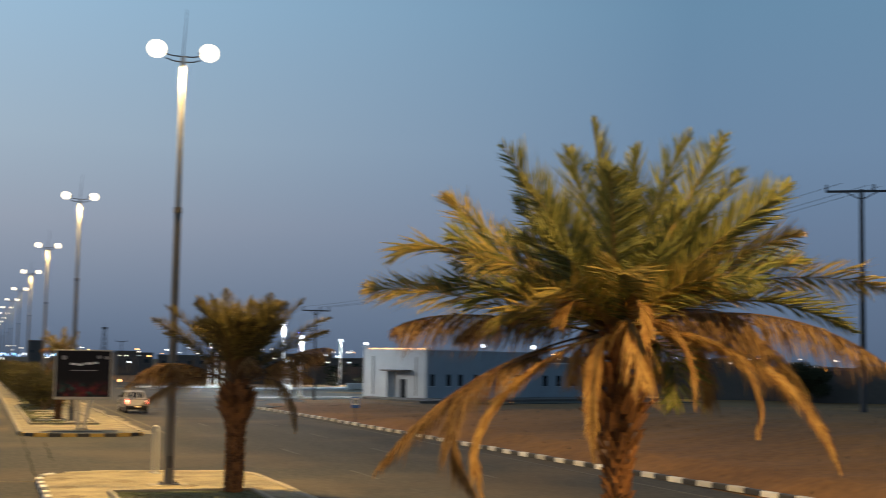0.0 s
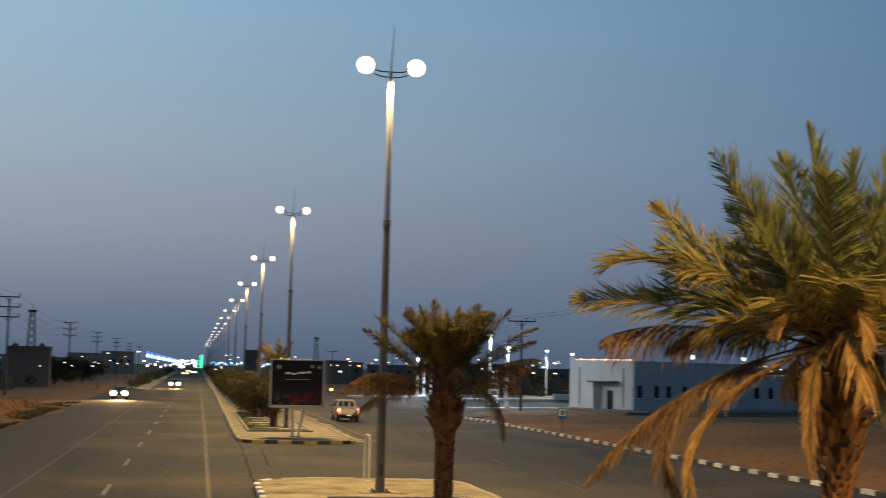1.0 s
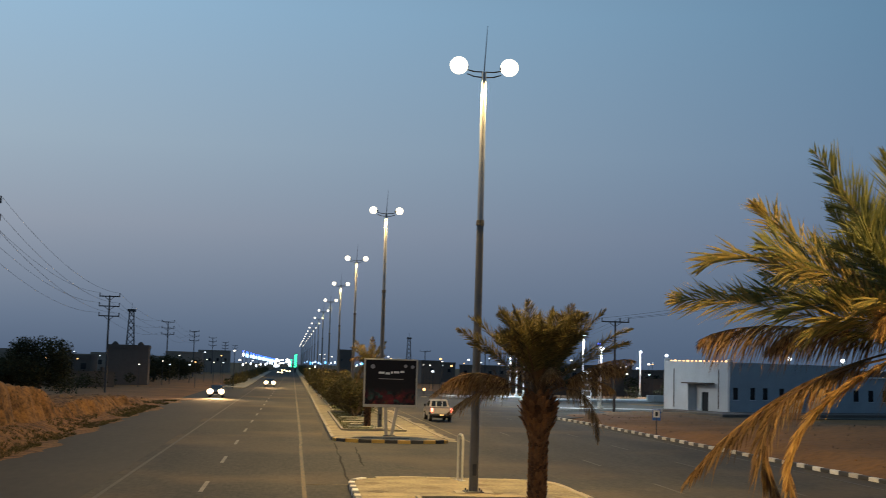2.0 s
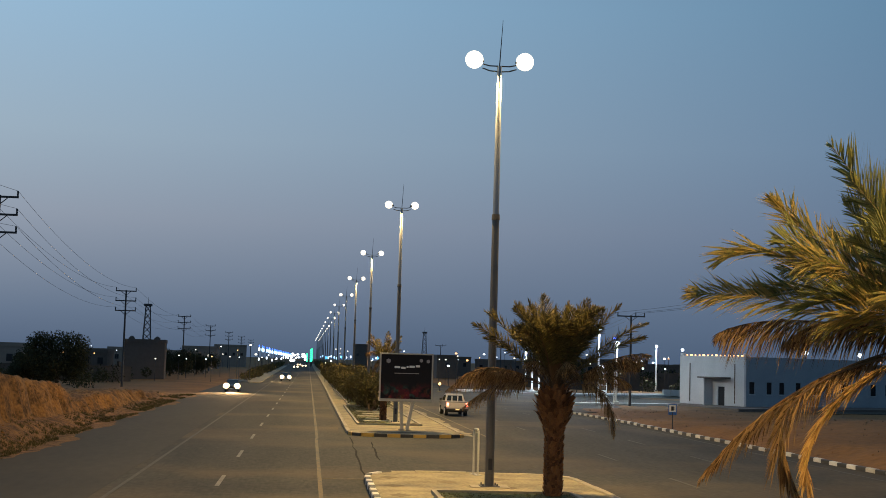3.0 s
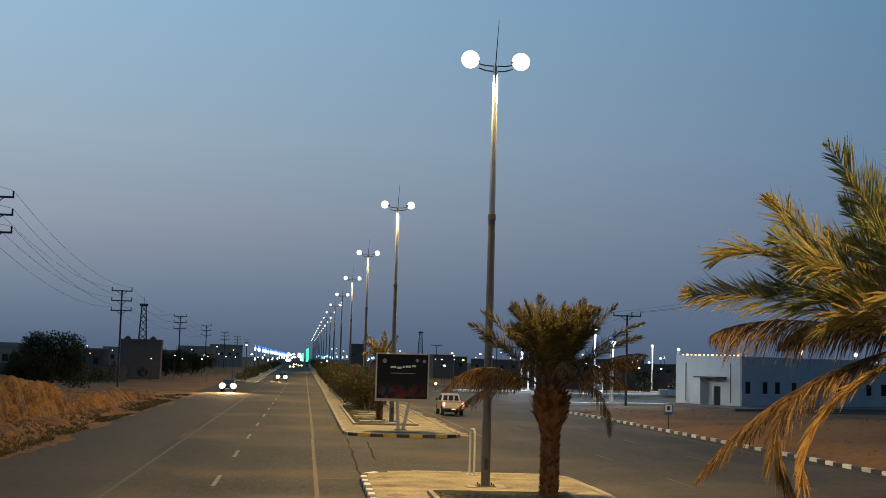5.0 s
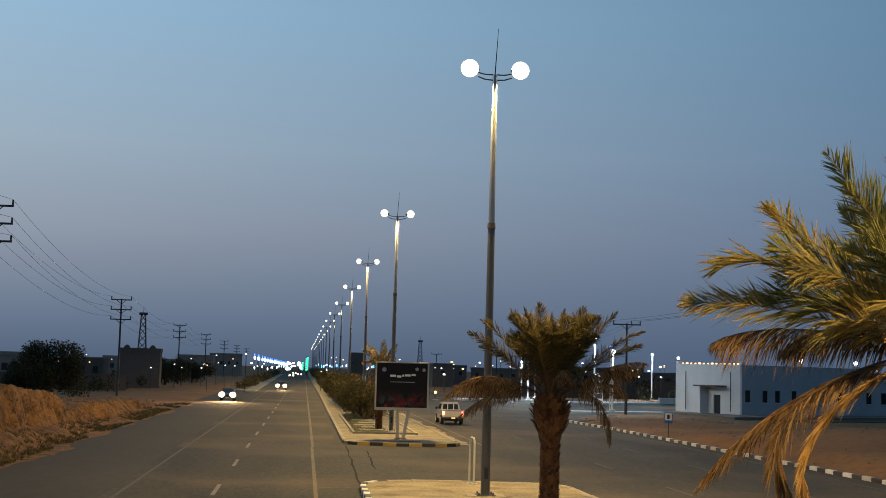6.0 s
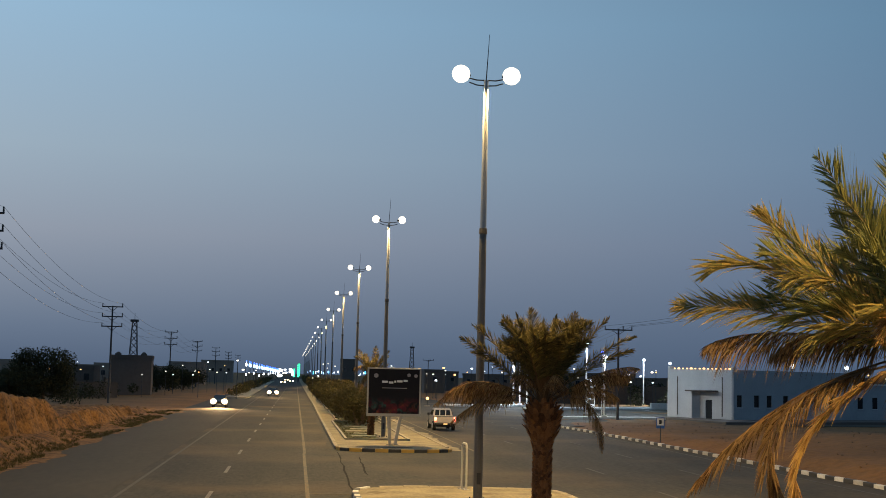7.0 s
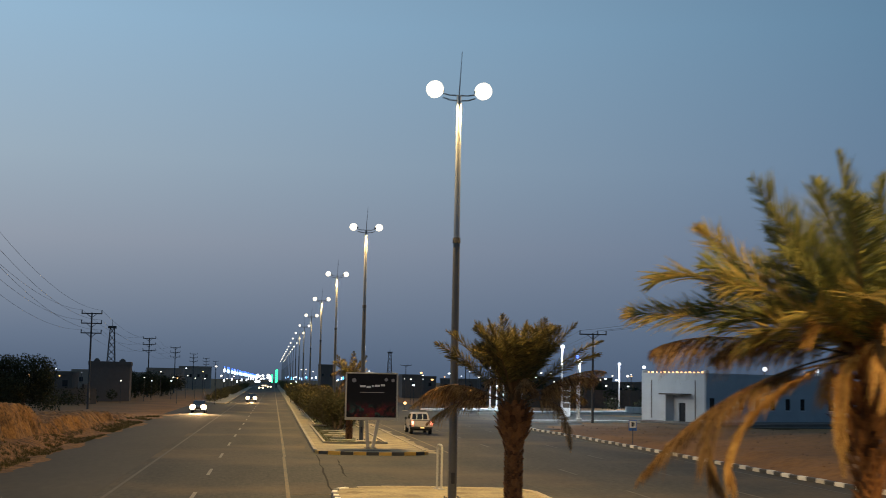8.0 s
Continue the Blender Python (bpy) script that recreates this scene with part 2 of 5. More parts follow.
M = dict(
    sand=material("desert_sand", (0.295, 0.134, 0.032), (0.090, 0.040, 0.010), rough=0.95, scale=0.12, fine=2.2, bump=0.6, bump_size=0.25),
    bank=material("bank_earth", (0.27, 0.132, 0.038), (0.055, 0.025, 0.008), rough=0.95, scale=1.3, fine=6.0, bump=0.9, bump_size=0.16, spread=0.24),
    asphalt=road_surface("dusty_asphalt", (0.066, 0.061, 0.049), (0.028, 0.027, 0.0235)),
    dust=material("dusty_shoulder", (0.058, 0.050, 0.036), (0.026, 0.023, 0.018), rough=0.9, scale=0.25, fine=3, bump=0.3, bump_size=0.02, stretch=(1, 0.25, 1)),
    patch=material("road_crack_seal", (0.018, 0.016, 0.014), rough=0.9, bump=0, spec=0.1),
    white_line=material("worn_white_paint", (0.26, 0.235, 0.19), (0.09, 0.08, 0.068), rough=0.7, scale=1.2, fine=9, bump=0.1),
    yellow_line=material("worn_yellow_paint", (0.135, 0.092, 0.030), (0.052, 0.045, 0.032), rough=0.7, scale=1.0, fine=8, bump=0.1, stretch=(1, 0.3, 1), spread=0.2),
    faded_line=material("almost_gone_white_paint", (0.10, 0.09, 0.072), (0.05, 0.044, 0.035), rough=0.8, scale=1.0, fine=8, bump=0.1),
    paving=material("sandy_paving", (0.29, 0.24, 0.140), (0.14, 0.113, 0.066), rough=0.85, scale=0.7, fine=7, bump=0.3, bump_size=0.01, spread=0.22),
    kerb=material("concrete_kerb", (0.36, 0.31, 0.22), (0.22, 0.19, 0.14), rough=0.85, scale=0.8, fine=10, bump=0.3),
    kerb_white=material("white_kerb_paint", (0.72, 0.70, 0.64), (0.36, 0.33, 0.28), rough=0.6, scale=1.5, fine=9, bump=0.2, random_amount=0.4),
    kerb_black=material("black_kerb_paint", (0.045, 0.043, 0.04), (0.02, 0.02, 0.02), rough=0.6, scale=1.5, fine=9, bump=0.2, random_amount=0.3),
    kerb_yellow=material("yellow_kerb_paint", (0.55, 0.33, 0.06), (0.36, 0.22, 0.05), rough=0.6, scale=1.5, fine=9, bump=0.2, random_amount=0.3),
    inlay=material("tan_paving_inlay", (0.17, 0.125, 0.065), (0.10, 0.074, 0.040), rough=0.85, scale=1.2, fine=8, bump=0.3, bump_size=0.01),
    soil=material("dark_bare_soil", (0.075, 0.050, 0.026), (0.035, 0.024, 0.013), rough=0.95, scale=1.5, fine=9, bump=0.5, bump_size=0.03),
    turf=material("tired_turf", (0.065, 0.085, 0.026), (0.100, 0.086, 0.030), rough=0.95, scale=0.8, fine=14, bump=0.8, bump_size=0.06),
    galvanised=material("galvanised_steel", (0.42, 0.41, 0.38), (0.30, 0.29, 0.27), rough=0.45, metal=0.6, scale=1.0, fine=15, bump=0.05),
    pole_steel=material("bright_pole_steel", (0.26, 0.28, 0.30), (0.19, 0.20, 0.215), rough=0.34, metal=0.85, scale=1.0, fine=15, bump=0.04),
    pole_grey=material("grey_pole_paint", (0.17, 0.16, 0.145), (0.11, 0.105, 0.095), rough=0.45, metal=0.4, scale=1.5, fine=18, bump=0.06),
    steel_dark=material("weathered_dark_steel", (0.06, 0.06, 0.065), (0.035, 0.035, 0.04), rough=0.6, metal=0.3, bump=0.1),
    utility=material("utility_pole_steel", (0.07, 0.07, 0.075), (0.045, 0.045, 0.05), rough=0.65, metal=0.2, bump=0.1),
    wire=material("black_cable", (0.02, 0.02, 0.022), rough=0.6, bump=0),
    white_steel=material("white_painted_steel", (0.78, 0.78, 0.76), (0.62, 0.62, 0.60), rough=0.4, scale=2, fine=20, bump=0.05),
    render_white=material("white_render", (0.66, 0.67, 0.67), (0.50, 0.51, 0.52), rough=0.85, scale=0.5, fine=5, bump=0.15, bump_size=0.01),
    # the white render toned down blue-grey for walls standing in shade
    render_shaded=material("shade_toned_render", (0.36, 0.39, 0.42), (0.27, 0.295, 0.32), rough=0.85, scale=0.5, fine=5, bump=0.15, bump_size=0.01),
    hoop_paint=material("dull_white_paint", (0.50, 0.49, 0.45), (0.34, 0.33, 0.30), rough=0.5, scale=2, fine=14, bump=0.1),
    window_dark=material("dark_window_glass", (0.02, 0.025, 0.03), rough=0.08, bump=0, spec=0.7),
    concrete=material("station_concrete", (0.66, 0.67, 0.65), (0.48, 0.49, 0.48), rough=0.85, scale=0.3, fine=3, bump=0.2),
    block_wall=material("grey_block_wall", (0.13, 0.106, 0.09), (0.08, 0.066, 0.056), rough=0.9, scale=0.2, fine=2, bump=0.3),
    house=material("dusty_house_render", (0.30, 0.25, 0.21), (0.20, 0.165, 0.14), rough=0.9, scale=0.2, fine=2, bump=0.2),
    dark_house=material("dark_house_render", (0.15, 0.122, 0.105), (0.095, 0.078, 0.068), rough=0.9, scale=0.2, fine=2, bump=0.2),
    palm_green=leafy("date_palm_leaflet", (0.30, 0.285, 0.085), (0.085, 0.105, 0.046)),
    palm_dry=leafy("dry_palm_leaflet", (0.56, 0.36, 0.135), (0.20, 0.10, 0.038)),
    palm_half=leafy("yellowing_palm_leaflet", (0.45, 0.32, 0.100), (0.14, 0.140, 0.048)),
    # darker copy of the green leaflet: shade of a backlit crown put into colour
    palm_shaded=leafy("shaded_palm_leaflet", (0.190, 0.150, 0.055), (0.060, 0.054, 0.023)),
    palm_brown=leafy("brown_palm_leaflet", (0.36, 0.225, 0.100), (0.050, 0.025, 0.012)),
    palm_rib=material("palm_midrib", (0.34, 0.23, 0.09), (0.20, 0.13, 0.05), rough=0.7, bump=0),
    palm_stalk=material("brown_palm_stalk", (0.15, 0.085, 0.036), (0.075, 0.040, 0.018), rough=0.8, bump=0),
    trunk=material("palm_trunk_bark", (0.25, 0.108, 0.038), (0.070, 0.028, 0.010), rough=0.95, scale=4, fine=30, bump=0.8, bump_size=0.03, random_amount=0.5),
    bush=leafy("roadside_shrub_leaf", (0.120, 0.100, 0.038), (0.036, 0.034, 0.014)),
    dark_leaf=leafy("dark_tree_leaf", (0.062, 0.064, 0.032), (0.028, 0.030, 0.016)),
    wood=material("shrub_wood", (0.12, 0.08, 0.05), rough=0.9, bump=0.3),
    poster=smoke_poster("poster_dark_print"),
    poster_white=material("poster_white_print", (0.85, 0.83, 0.80), rough=0.5, bump=0),
    poster_grey=material("poster_grey_print", (0.32, 0.30, 0.30), rough=0.5, bump=0),
    sign_white=material("white_sign_sheet", (0.75, 0.75, 0.72), rough=0.4, bump=0),
    sign_blue=material("blue_sign_sheet", (0.03, 0.12, 0.38), rough=0.4, bump=0),
    sign_black=material("black_sign_print", (0.02, 0.02, 0.02), rough=0.5, bump=0),
    car_white=material("white_car_paint", (0.50, 0.46, 0.43), (0.40, 0.36, 0.33), rough=0.25, scale=1, fine=8, bump=0.02, spec=0.6),
    car_dark=material("dark_car_paint", (0.05, 0.05, 0.055), rough=0.25, bump=0, spec=0.6),
    rubber=material("tyre_rubber", (0.018, 0.018, 0.018), rough=0.85, bump=0.2),
    rim=material("alloy_rim", (0.45, 0.45, 0.45), rough=0.35, metal=0.9, bump=0),
    trim_black=material("black_plastic_trim", (0.02, 0.02, 0.022), rough=0.5, bump=0),
    lens=glow("lit_lamp_lens", (1.0, 0.89, 0.66), 2.3),
    lens_far=glow("lit_far_lamp_lens", (1.0, 0.93, 0.78), 2.6),
    lens_green=glow("green_festoon_light", (0.02, 0.80, 0.36), 2.4),
    light_white=glow("cool_white_light", (0.80, 0.90, 1.0), 2.6),
    light_warm=glow("warm_string_light", (1.0, 0.50, 0.16), 3.0),
    light_blue=glow("blue_string_light", (0.03, 0.12, 1.0), 3.2),
    light_ice=glow("ice_blue_string_light", (0.34, 0.60, 1.0), 3.0),
    light_cyan=glow("cyan_string_light", (0.05, 0.50, 1.0), 2.6),
    head_light=glow("headlight_glass", (1.0, 0.74, 0.42), 4.0),
    tail_light=glow("tail_lamp_glass", (1.0, 0.10, 0.05), 6.0),
    tail_core=glow("tail_lamp_core", (1.0, 0.45, 0.30), 6.0),
    plate=glow("lit_number_plate", (1.0, 0.55, 0.10), 0.9),
)


# ---- shaping helpers ----
def part(name, bm, mat, parent=None, label="", smooth=False):
    me = bpy.data.meshes.new(name)
    bm.normal_update()
    bm.to_mesh(me)
    bm.free()
    for m in (mat if isinstance(mat, (list, tuple)) else (mat,)):
        me.materials.append(m)
    if smooth:
        for p in me.polygons:
            p.use_smooth = True
    ob = new(name, me)
    if parent:
        ob.parent = parent
    if label:
        ob["label"] = label
    return ob


def from_lists(name, verts, faces, mat, parent=None, label="", slots=None):
    me = bpy.data.meshes.new(name)
    me.from_pydata(verts, [], faces)
    for m in (mat if isinstance(mat, (list, tuple)) else (mat,)):
        me.materials.append(m)
    if slots:
        me.polygons.foreach_set("material_index", slots)
    me.update()
    ob = new(name, me)
    if parent:
        ob.parent = parent
    if label:
        ob["label"] = label
    return ob


def thing(name, place, label, category, group="", turn=0.0, kind=""):
    ob = new(name)
    ob.empty_display_size = 0.3
    ob.matrix_basis = pose(*place, 0, 0, turn)
    return tagged(ob, label, category, group, kind)


def add_box(bm, x0, x1, y0, y1, z0, z1, bevel=0.0, turn=None):
    m = Matrix.Translation(((x0 + x1) / 2, (y0 + y1) / 2, (z0 + z1) / 2)) @ Matrix.Diagonal((x1 - x0, y1 - y0, z1 - z0, 1))
    got = bmesh.ops.create_cube(bm, size=1, matrix=(turn @ m) if turn else m)
    if bevel:
        edges = {e for v in got["verts"] for e in v.link_edges}
        bmesh.ops.bevel(bm, geom=list(edges), offset=bevel, segments=2, affect="EDGES", profile=0.5)
    return bm


def box(x0, x1, y0, y1, z0, z1, bevel=0.0):
    return add_box(bmesh.new(), x0, x1, y0, y1, z0, z1, bevel)


def add_tube(bm, a, b, r0, r1=None, n=10, caps=True):
    a, b = Vector(a), Vector(b)
    d = b - a
    q = d.to_track_quat("Z", "Y").to_matrix().to_4x4()
    bmesh.ops.create_cone(bm, cap_ends=caps, segments=n, radius1=r0, radius2=r0 if r1 is None else r1, depth=d.length,
                          matrix=Matrix.Translation((a + b) / 2) @ q)
    return bm


def tube(a, b, r0, r1=None, n=10):
    return add_tube(bmesh.new(), a, b, r0, r1, n)


def add_ball(bm, c, r, squash=(1, 1, 1), u=12, v=8):
    bmesh.ops.create_uvsphere(bm, u_segments=u, v_segments=v, radius=r, matrix=Matrix.Translation(c) @ Matrix.Diagonal((*squash, 1)))
    return bm


def outline(bm, pts, z0, z1):
    """A slab with the given plan, from z0 to z1."""
    low = [bm.verts.new((x, y, z0)) for x, y in pts]
    top = [bm.verts.new((x, y, z1)) for x, y in pts]
    bm.faces.new(top)
    bm.faces.new(low[::-1])
    for i in range(len(pts)):
        j = (i + 1) % len(pts)
        bm.faces.new((low[i], low[j], top[j], top[i]))
    bmesh.ops.recalc_face_normals(bm, faces=bm.faces)
    return bm


def profile_y(bm, pts, x0, x1):
    """A solid with the given outline in the y-z plane, between x0 and x1."""
    a = [bm.verts.new((x0, y, z)) for y, z in pts]
    b = [bm.verts.new((x1, y, z)) for y, z in pts]
    bm.faces.new(a)
    bm.faces.new(b[::-1])
    for i in range(len(pts)):
        j = (i + 1) % len(pts)
        bm.faces.new((a[j], a[i], b[i], b[j]))
    bmesh.ops.recalc_face_normals(bm, faces=bm.faces)
    return bm


# ---- the large structure: ground, roads, islands ----
def smooth01(v):
    v = min(1.0, max(0.0, v))
    return v * v * (3 - 2 * v)


def bank_top(y):
    """Height of the earth bank's crest along the road: a cut cliff that breaks off into a low mound."""
    cliff = 3.65 - 1.45 * smooth01((y - 62) / 34)
    mound = 1.25 - 1.15 * smooth01((y - 112) / 50)
    return mound + (cliff - mound) * (1 - smooth01((y - 88 - 1.2 * noise.noise((y * 0.8, 4.0, 0))) / 5))


def ground_height(x, y):
    wob = noise.noise((x * 0.06, y * 0.06, 0.3))
    small = noise.noise((x * 0.35, y * 0.35, 2.0)) * (1.0 if x > 0 else 0.3 + 0.7 * smooth01((x + 21) / 4))
    h = -0.06
    if x < -12.5:
        gully = noise.noise((y * 0.42, x * 0.2, 5.0)) * 0.55 + abs(noise.noise((y * 1.1, x * 0.5, 9.0))) * 0.55 + noise.noise((y * 2.6, x * 1.4, 2.0)) * 0.16
        foot = 0.24 * smooth01((-12.6 - x) / 2.2)
        face = smooth01((-14.9 - x + wob * 0.8 + gully) / 0.95)
        rise = foot + (1 - foot) * face
        rough = 0.16 * noise.noise((x * 1.7, y * 1.7, 1.0)) + 0.10 * noise.noise((x * 3.4, y * 3.4, 6.0))
        h += rise * (bank_top(y) * (1 + 0.05 * noise.noise((y * 0.2, 3.0, 1.0))) + 0.25 * wob + 0.2 * small) + rough * (0.35 + 0.65 * face) * smooth01((-12.6 - x) / 1.0) * smooth01((150 - y) / 30)
    if x > 26.4:
        rise = 0.28 * smooth01((x - 26.6) / 3.0) + 0.72 * smooth01((x - 29.0) / 17.0)
        berm = 2.0 * smooth01((118 - y) / 45) + 0.5 * smooth01((140 - y) / 12) * (1 - smooth01((x - 36) / 8))
        h += rise * (berm + 0.3 * wob) + 0.12 * small * smooth01((x - 26.6) / 2)
    return h


def build_ground():
    xs = [-3000, -1500, -700, -350, -180, -100, -70] + list(np.arange(-55, -24, 2.0)) + list(np.arange(-24, -18, 0.5)) + list(np.arange(-18, -11.95, 0.14)) + \
         [-6, 0, 10, 20, 25] + list(np.arange(26.2, 60, 0.9)) + [64, 70, 80, 95, 120, 170, 260, 450, 900, 1800, 3500]
    ys = [-3000, -1200, -500, -200, -100, -60] + list(np.arange(-30, 25, 4.0)) + list(np.arange(25, 130, 0.38)) + list(np.arange(130, 150, 1.0)) + \
         [155, 162, 172, 185, 200, 220, 250, 300, 380, 500, 700, 1000, 1600, 2600, 4500]
    verts = [(float(x), float(y), ground_height(float(x), float(y))) for y in ys for x in xs]
    n = len(xs)
    faces = [(j * n + i, j * n + i + 1, (j + 1) * n + i + 1, (j + 1) * n + i) for j in range(len(ys) - 1) for i in range(n - 1)]
    slots = []
    for f in faces:
        cx = sum(verts[k][0] for k in f) / 4
        cy = sum(verts[k][1] for k in f) / 4
        slots.append(1 if cx < -12.2 and cy < 150 else 0)
    ob = from_lists("ground", verts, faces, (M["sand"], M["bank"]), slots=slots)
    for p in ob.data.polygons:
        p.use_smooth = True
    return tagged(ob, "brown desert sand with a steep earth bank by the road", "ground", kind="structure")


build_ground()


def setting(name, bm, mat, label, category):
    return tagged(part(name, bm, mat), label, category, kind="structure")


# the two carriageways and the turning gap between them, one sheet of asphalt
setting("road", box(-12.6, 26.0, -120, 1500, -0.30, 0.0), M["asphalt"], "grey dusty asphalt dual carriageway with worn lane paint", "road")
setting("road_shoulder", box(-12.9, -6.6, -120, 1200, -0.2, 0.006), M["dust"], "dusty asphalt shoulder drifted with sand", "road shoulder")
setting("station_road", outline(bmesh.new(), [(26.0, 124), (34, 136), (60, 141), (120, 160), (120, 205), (38, 205), (26.0, 230)], -0.25, 0.004),
        M["asphalt"], "dark asphalt entry road to the filling station", "road")


def strip(name, x0, x1, y0, y1, mat, label, drift=0.0):
    bm = bmesh.new()
    outline(bm, [(x0, y0), (x1, y0), (x1 + drift, y1), (x0 + drift, y1)], 0.004, 0.010)
    return setting(name, bm, mat, label, "road marking")


strip("edge_line", -6.26, -6.12, -60, 700, M["faded_line"], "worn white edge line on asphalt", 0.4)
strip("yellow_line", 0.38, 0.53, -60, 75, M["yellow_line"], "worn yellow inner edge line on asphalt", 0.2)
strip("yellow_line", 0.62, 0.78, 75, 700, M["yellow_line"], "worn yellow inner edge line on asphalt", 0.3)
strip("yellow_line", 10.9, 11.05, 80, 400, M["yellow_line"], "worn yellow inner edge line on asphalt")
strip("yellow_line", 0.56, 2.35, 50.2, 50.34, M["yellow_line"], "faint yellow line across to the island nose")
strip("edge_line", 24.2, 24.36, 20, 122, M["faded_line"], "worn white edge line on asphalt")
for k in range(-3, 26):
    y = 46.6 + 13.4 * k
    strip("lane_dash", -3.02 + 0.0022 * y - 0.1, -2.87 + 0.0022 * y - 0.1, y, y + 4.2, M["white_line"], "worn white lane dash on asphalt")
    strip("lane_dash", 14.8, 14.95, y + 2.6, y + 6.8, M["faded_line"], "worn white lane dash on asphalt")
    strip("lane_dash", 19.6, 19.75, y + 2.6, y + 6.8, M["faded_line"], "worn white lane dash on asphalt")

# cracked joint in the turning gap
bm = bmesh.new()
rng = random.Random(3)
for x0, y0, x1, y1 in ((2.62, 76.8, 2.36, 51.5), (3.6, 73, 3.35, 60)):
    steps = 9
    last = None
    for i in range(steps + 1):
        s = i / steps
        p = (x0 + (x1 - x0) * s + rng.uniform(-0.07, 0.07), y0 + (y1 - y0) * s)
        if last:
            w = rng.uniform(0.02, 0.05)
            outline(bm, [(last[0] - w, last[1]), (last[0] + w, last[1]), (p[0] + w, p[1]), (p[0] - w, p[1])], 0.003, 0.008)
        last = p
setting("road_joint", bm, M["patch"], "dark cracked seams in the asphalt", "road joint")


def nose_plan(x0, x1, y_near, y_nose, toward):
    """The plan of a median island that is rounded at y_nose; toward is +1 when the nose points away along +y."""
    pts = [(x0, y_near)]
    cx, rx = (x0 + x1) / 2, (x1 - x0) / 2
    bulge = 2.6
    for i in range(13):
        a = math.pi - math.pi * i / 12
        pts.append((cx + rx * math.copysign(abs(math.cos(a)) ** 0.55, math.cos(a)), y_nose - toward * bulge * (1 - math.sin(a) ** 0.7)))
    pts.append((x1, y_near))
    return pts if toward > 0 else pts[::-1]


NEAR_ISLAND = nose_plan(2.35, 10.3, -60, 52.2, 1)
FAR_ISLAND = nose_plan(2.62, 9.4, 900, 77.6, -1)
setting("pavement_near", outline(bmesh.new(), NEAR_ISLAND, -0.1, 0.15), M["paving"], "sandy yellow paving of the median island", "pavement")
setting("pavement_far", outline(bmesh.new(), FAR_ISLAND, -0.1, 0.15), M["paving"], "sandy yellow paving of the median island", "pavement")


def bed(name, pts, label):
    setting(name, outline(bmesh.new(), pts, 0.10, 0.19), M["turf"], label, "lawn")
    bm = bmesh.new()
    for (xa, ya), (xb, yb) in zip(pts, pts[1:] + pts[:1]):
        d = Vector((xb - xa, yb - ya, 0))
        t = pose(xa, ya, 0.1, 0, 0, math.degrees(math.atan2(d.y, d.x)))
        add_box(bm, 0, d.length, -0.08, 0.08, 0, 0.17, turn=t)
    setting("bed_edging", bm, M["kerb"], "low pale concrete edging round the planting bed", "edging")


bed("turf_near", [(4.3, -40), (4.3, 44.0), (8.9, 44.0), (8.9, -40)], "sparse green turf in the median bed")
bed("turf_far", [(3.5, 88.6), (7.7, 88.6), (7.7, 122), (3.5, 122)], "dull green turf with bare soil in the median bed")
setting("sandy_ground", outline(bmesh.new(), [(5.6, 88.9), (7.6, 88.9), (7.6, 121), (6.0, 121), (5.4, 108), (6.1, 97)], 0.12, 0.196), M["paving"], "bare sand in the planting bed", "sand")
bed("turf_hedge", [(4.0, 123), (8.2, 123), (8.2, 800), (4.0, 800)], "bare soil and weeds under the median shrubs")


def drift(name, x, reach, y0, y1, side, mat, seed, label):
    """Wind-blown sand lying on the asphalt along a line, with a ragged inner edge."""
    rg = random.Random(seed)
    n = int((y1 - y0) / 0.5)
    bm = bmesh.new()
    a, b = [], []
    for i in range(n + 1):
        y = y0 + (y1 - y0) * i / n
        w = reach * (0.55 + 0.5 * noise.noise((y * 0.13, seed, 0.5)) + 0.22 * noise.noise((y * 0.6, seed, 3.5)) + 0.03 * rg.uniform(-1, 1))
        a.append(bm.verts.new((x, y, 0.03)))
        b.append(bm.verts.new((x + side * max(0.15, w), y, 0.0085)))
    for i in range(n):
        bm.faces.new((a[i], a[i + 1], b[i + 1], b[i]))
    bmesh.ops.recalc_face_normals(bm, faces=bm.faces)
    bm.normal_update()
    if next(iter(bm.faces)).normal.z < 0:
        bmesh.ops.reverse_faces(bm, faces=bm.faces)
    return tagged(part(name, bm, mat), label, "sand", kind="structure")


drift("sand_drift", -13.2, 2.4, 20, 160, 1, M["bank"], 1, "sand blown over the road edge below the bank")
drift("sand_drift", 9.5, 1.6, 80, 135, 1, M["paving"], 3, "pale sand spread beside the median kerb")
drift("sand_drift", 10.4, 0.8, 20, 46, 1, M["paving"], 4, "pale sand spread beside the median kerb")
drift("sand_drift", 2.45, 0.5, 82, 200, -1, M["dust"], 5, "dust in the gutter along the median kerb")

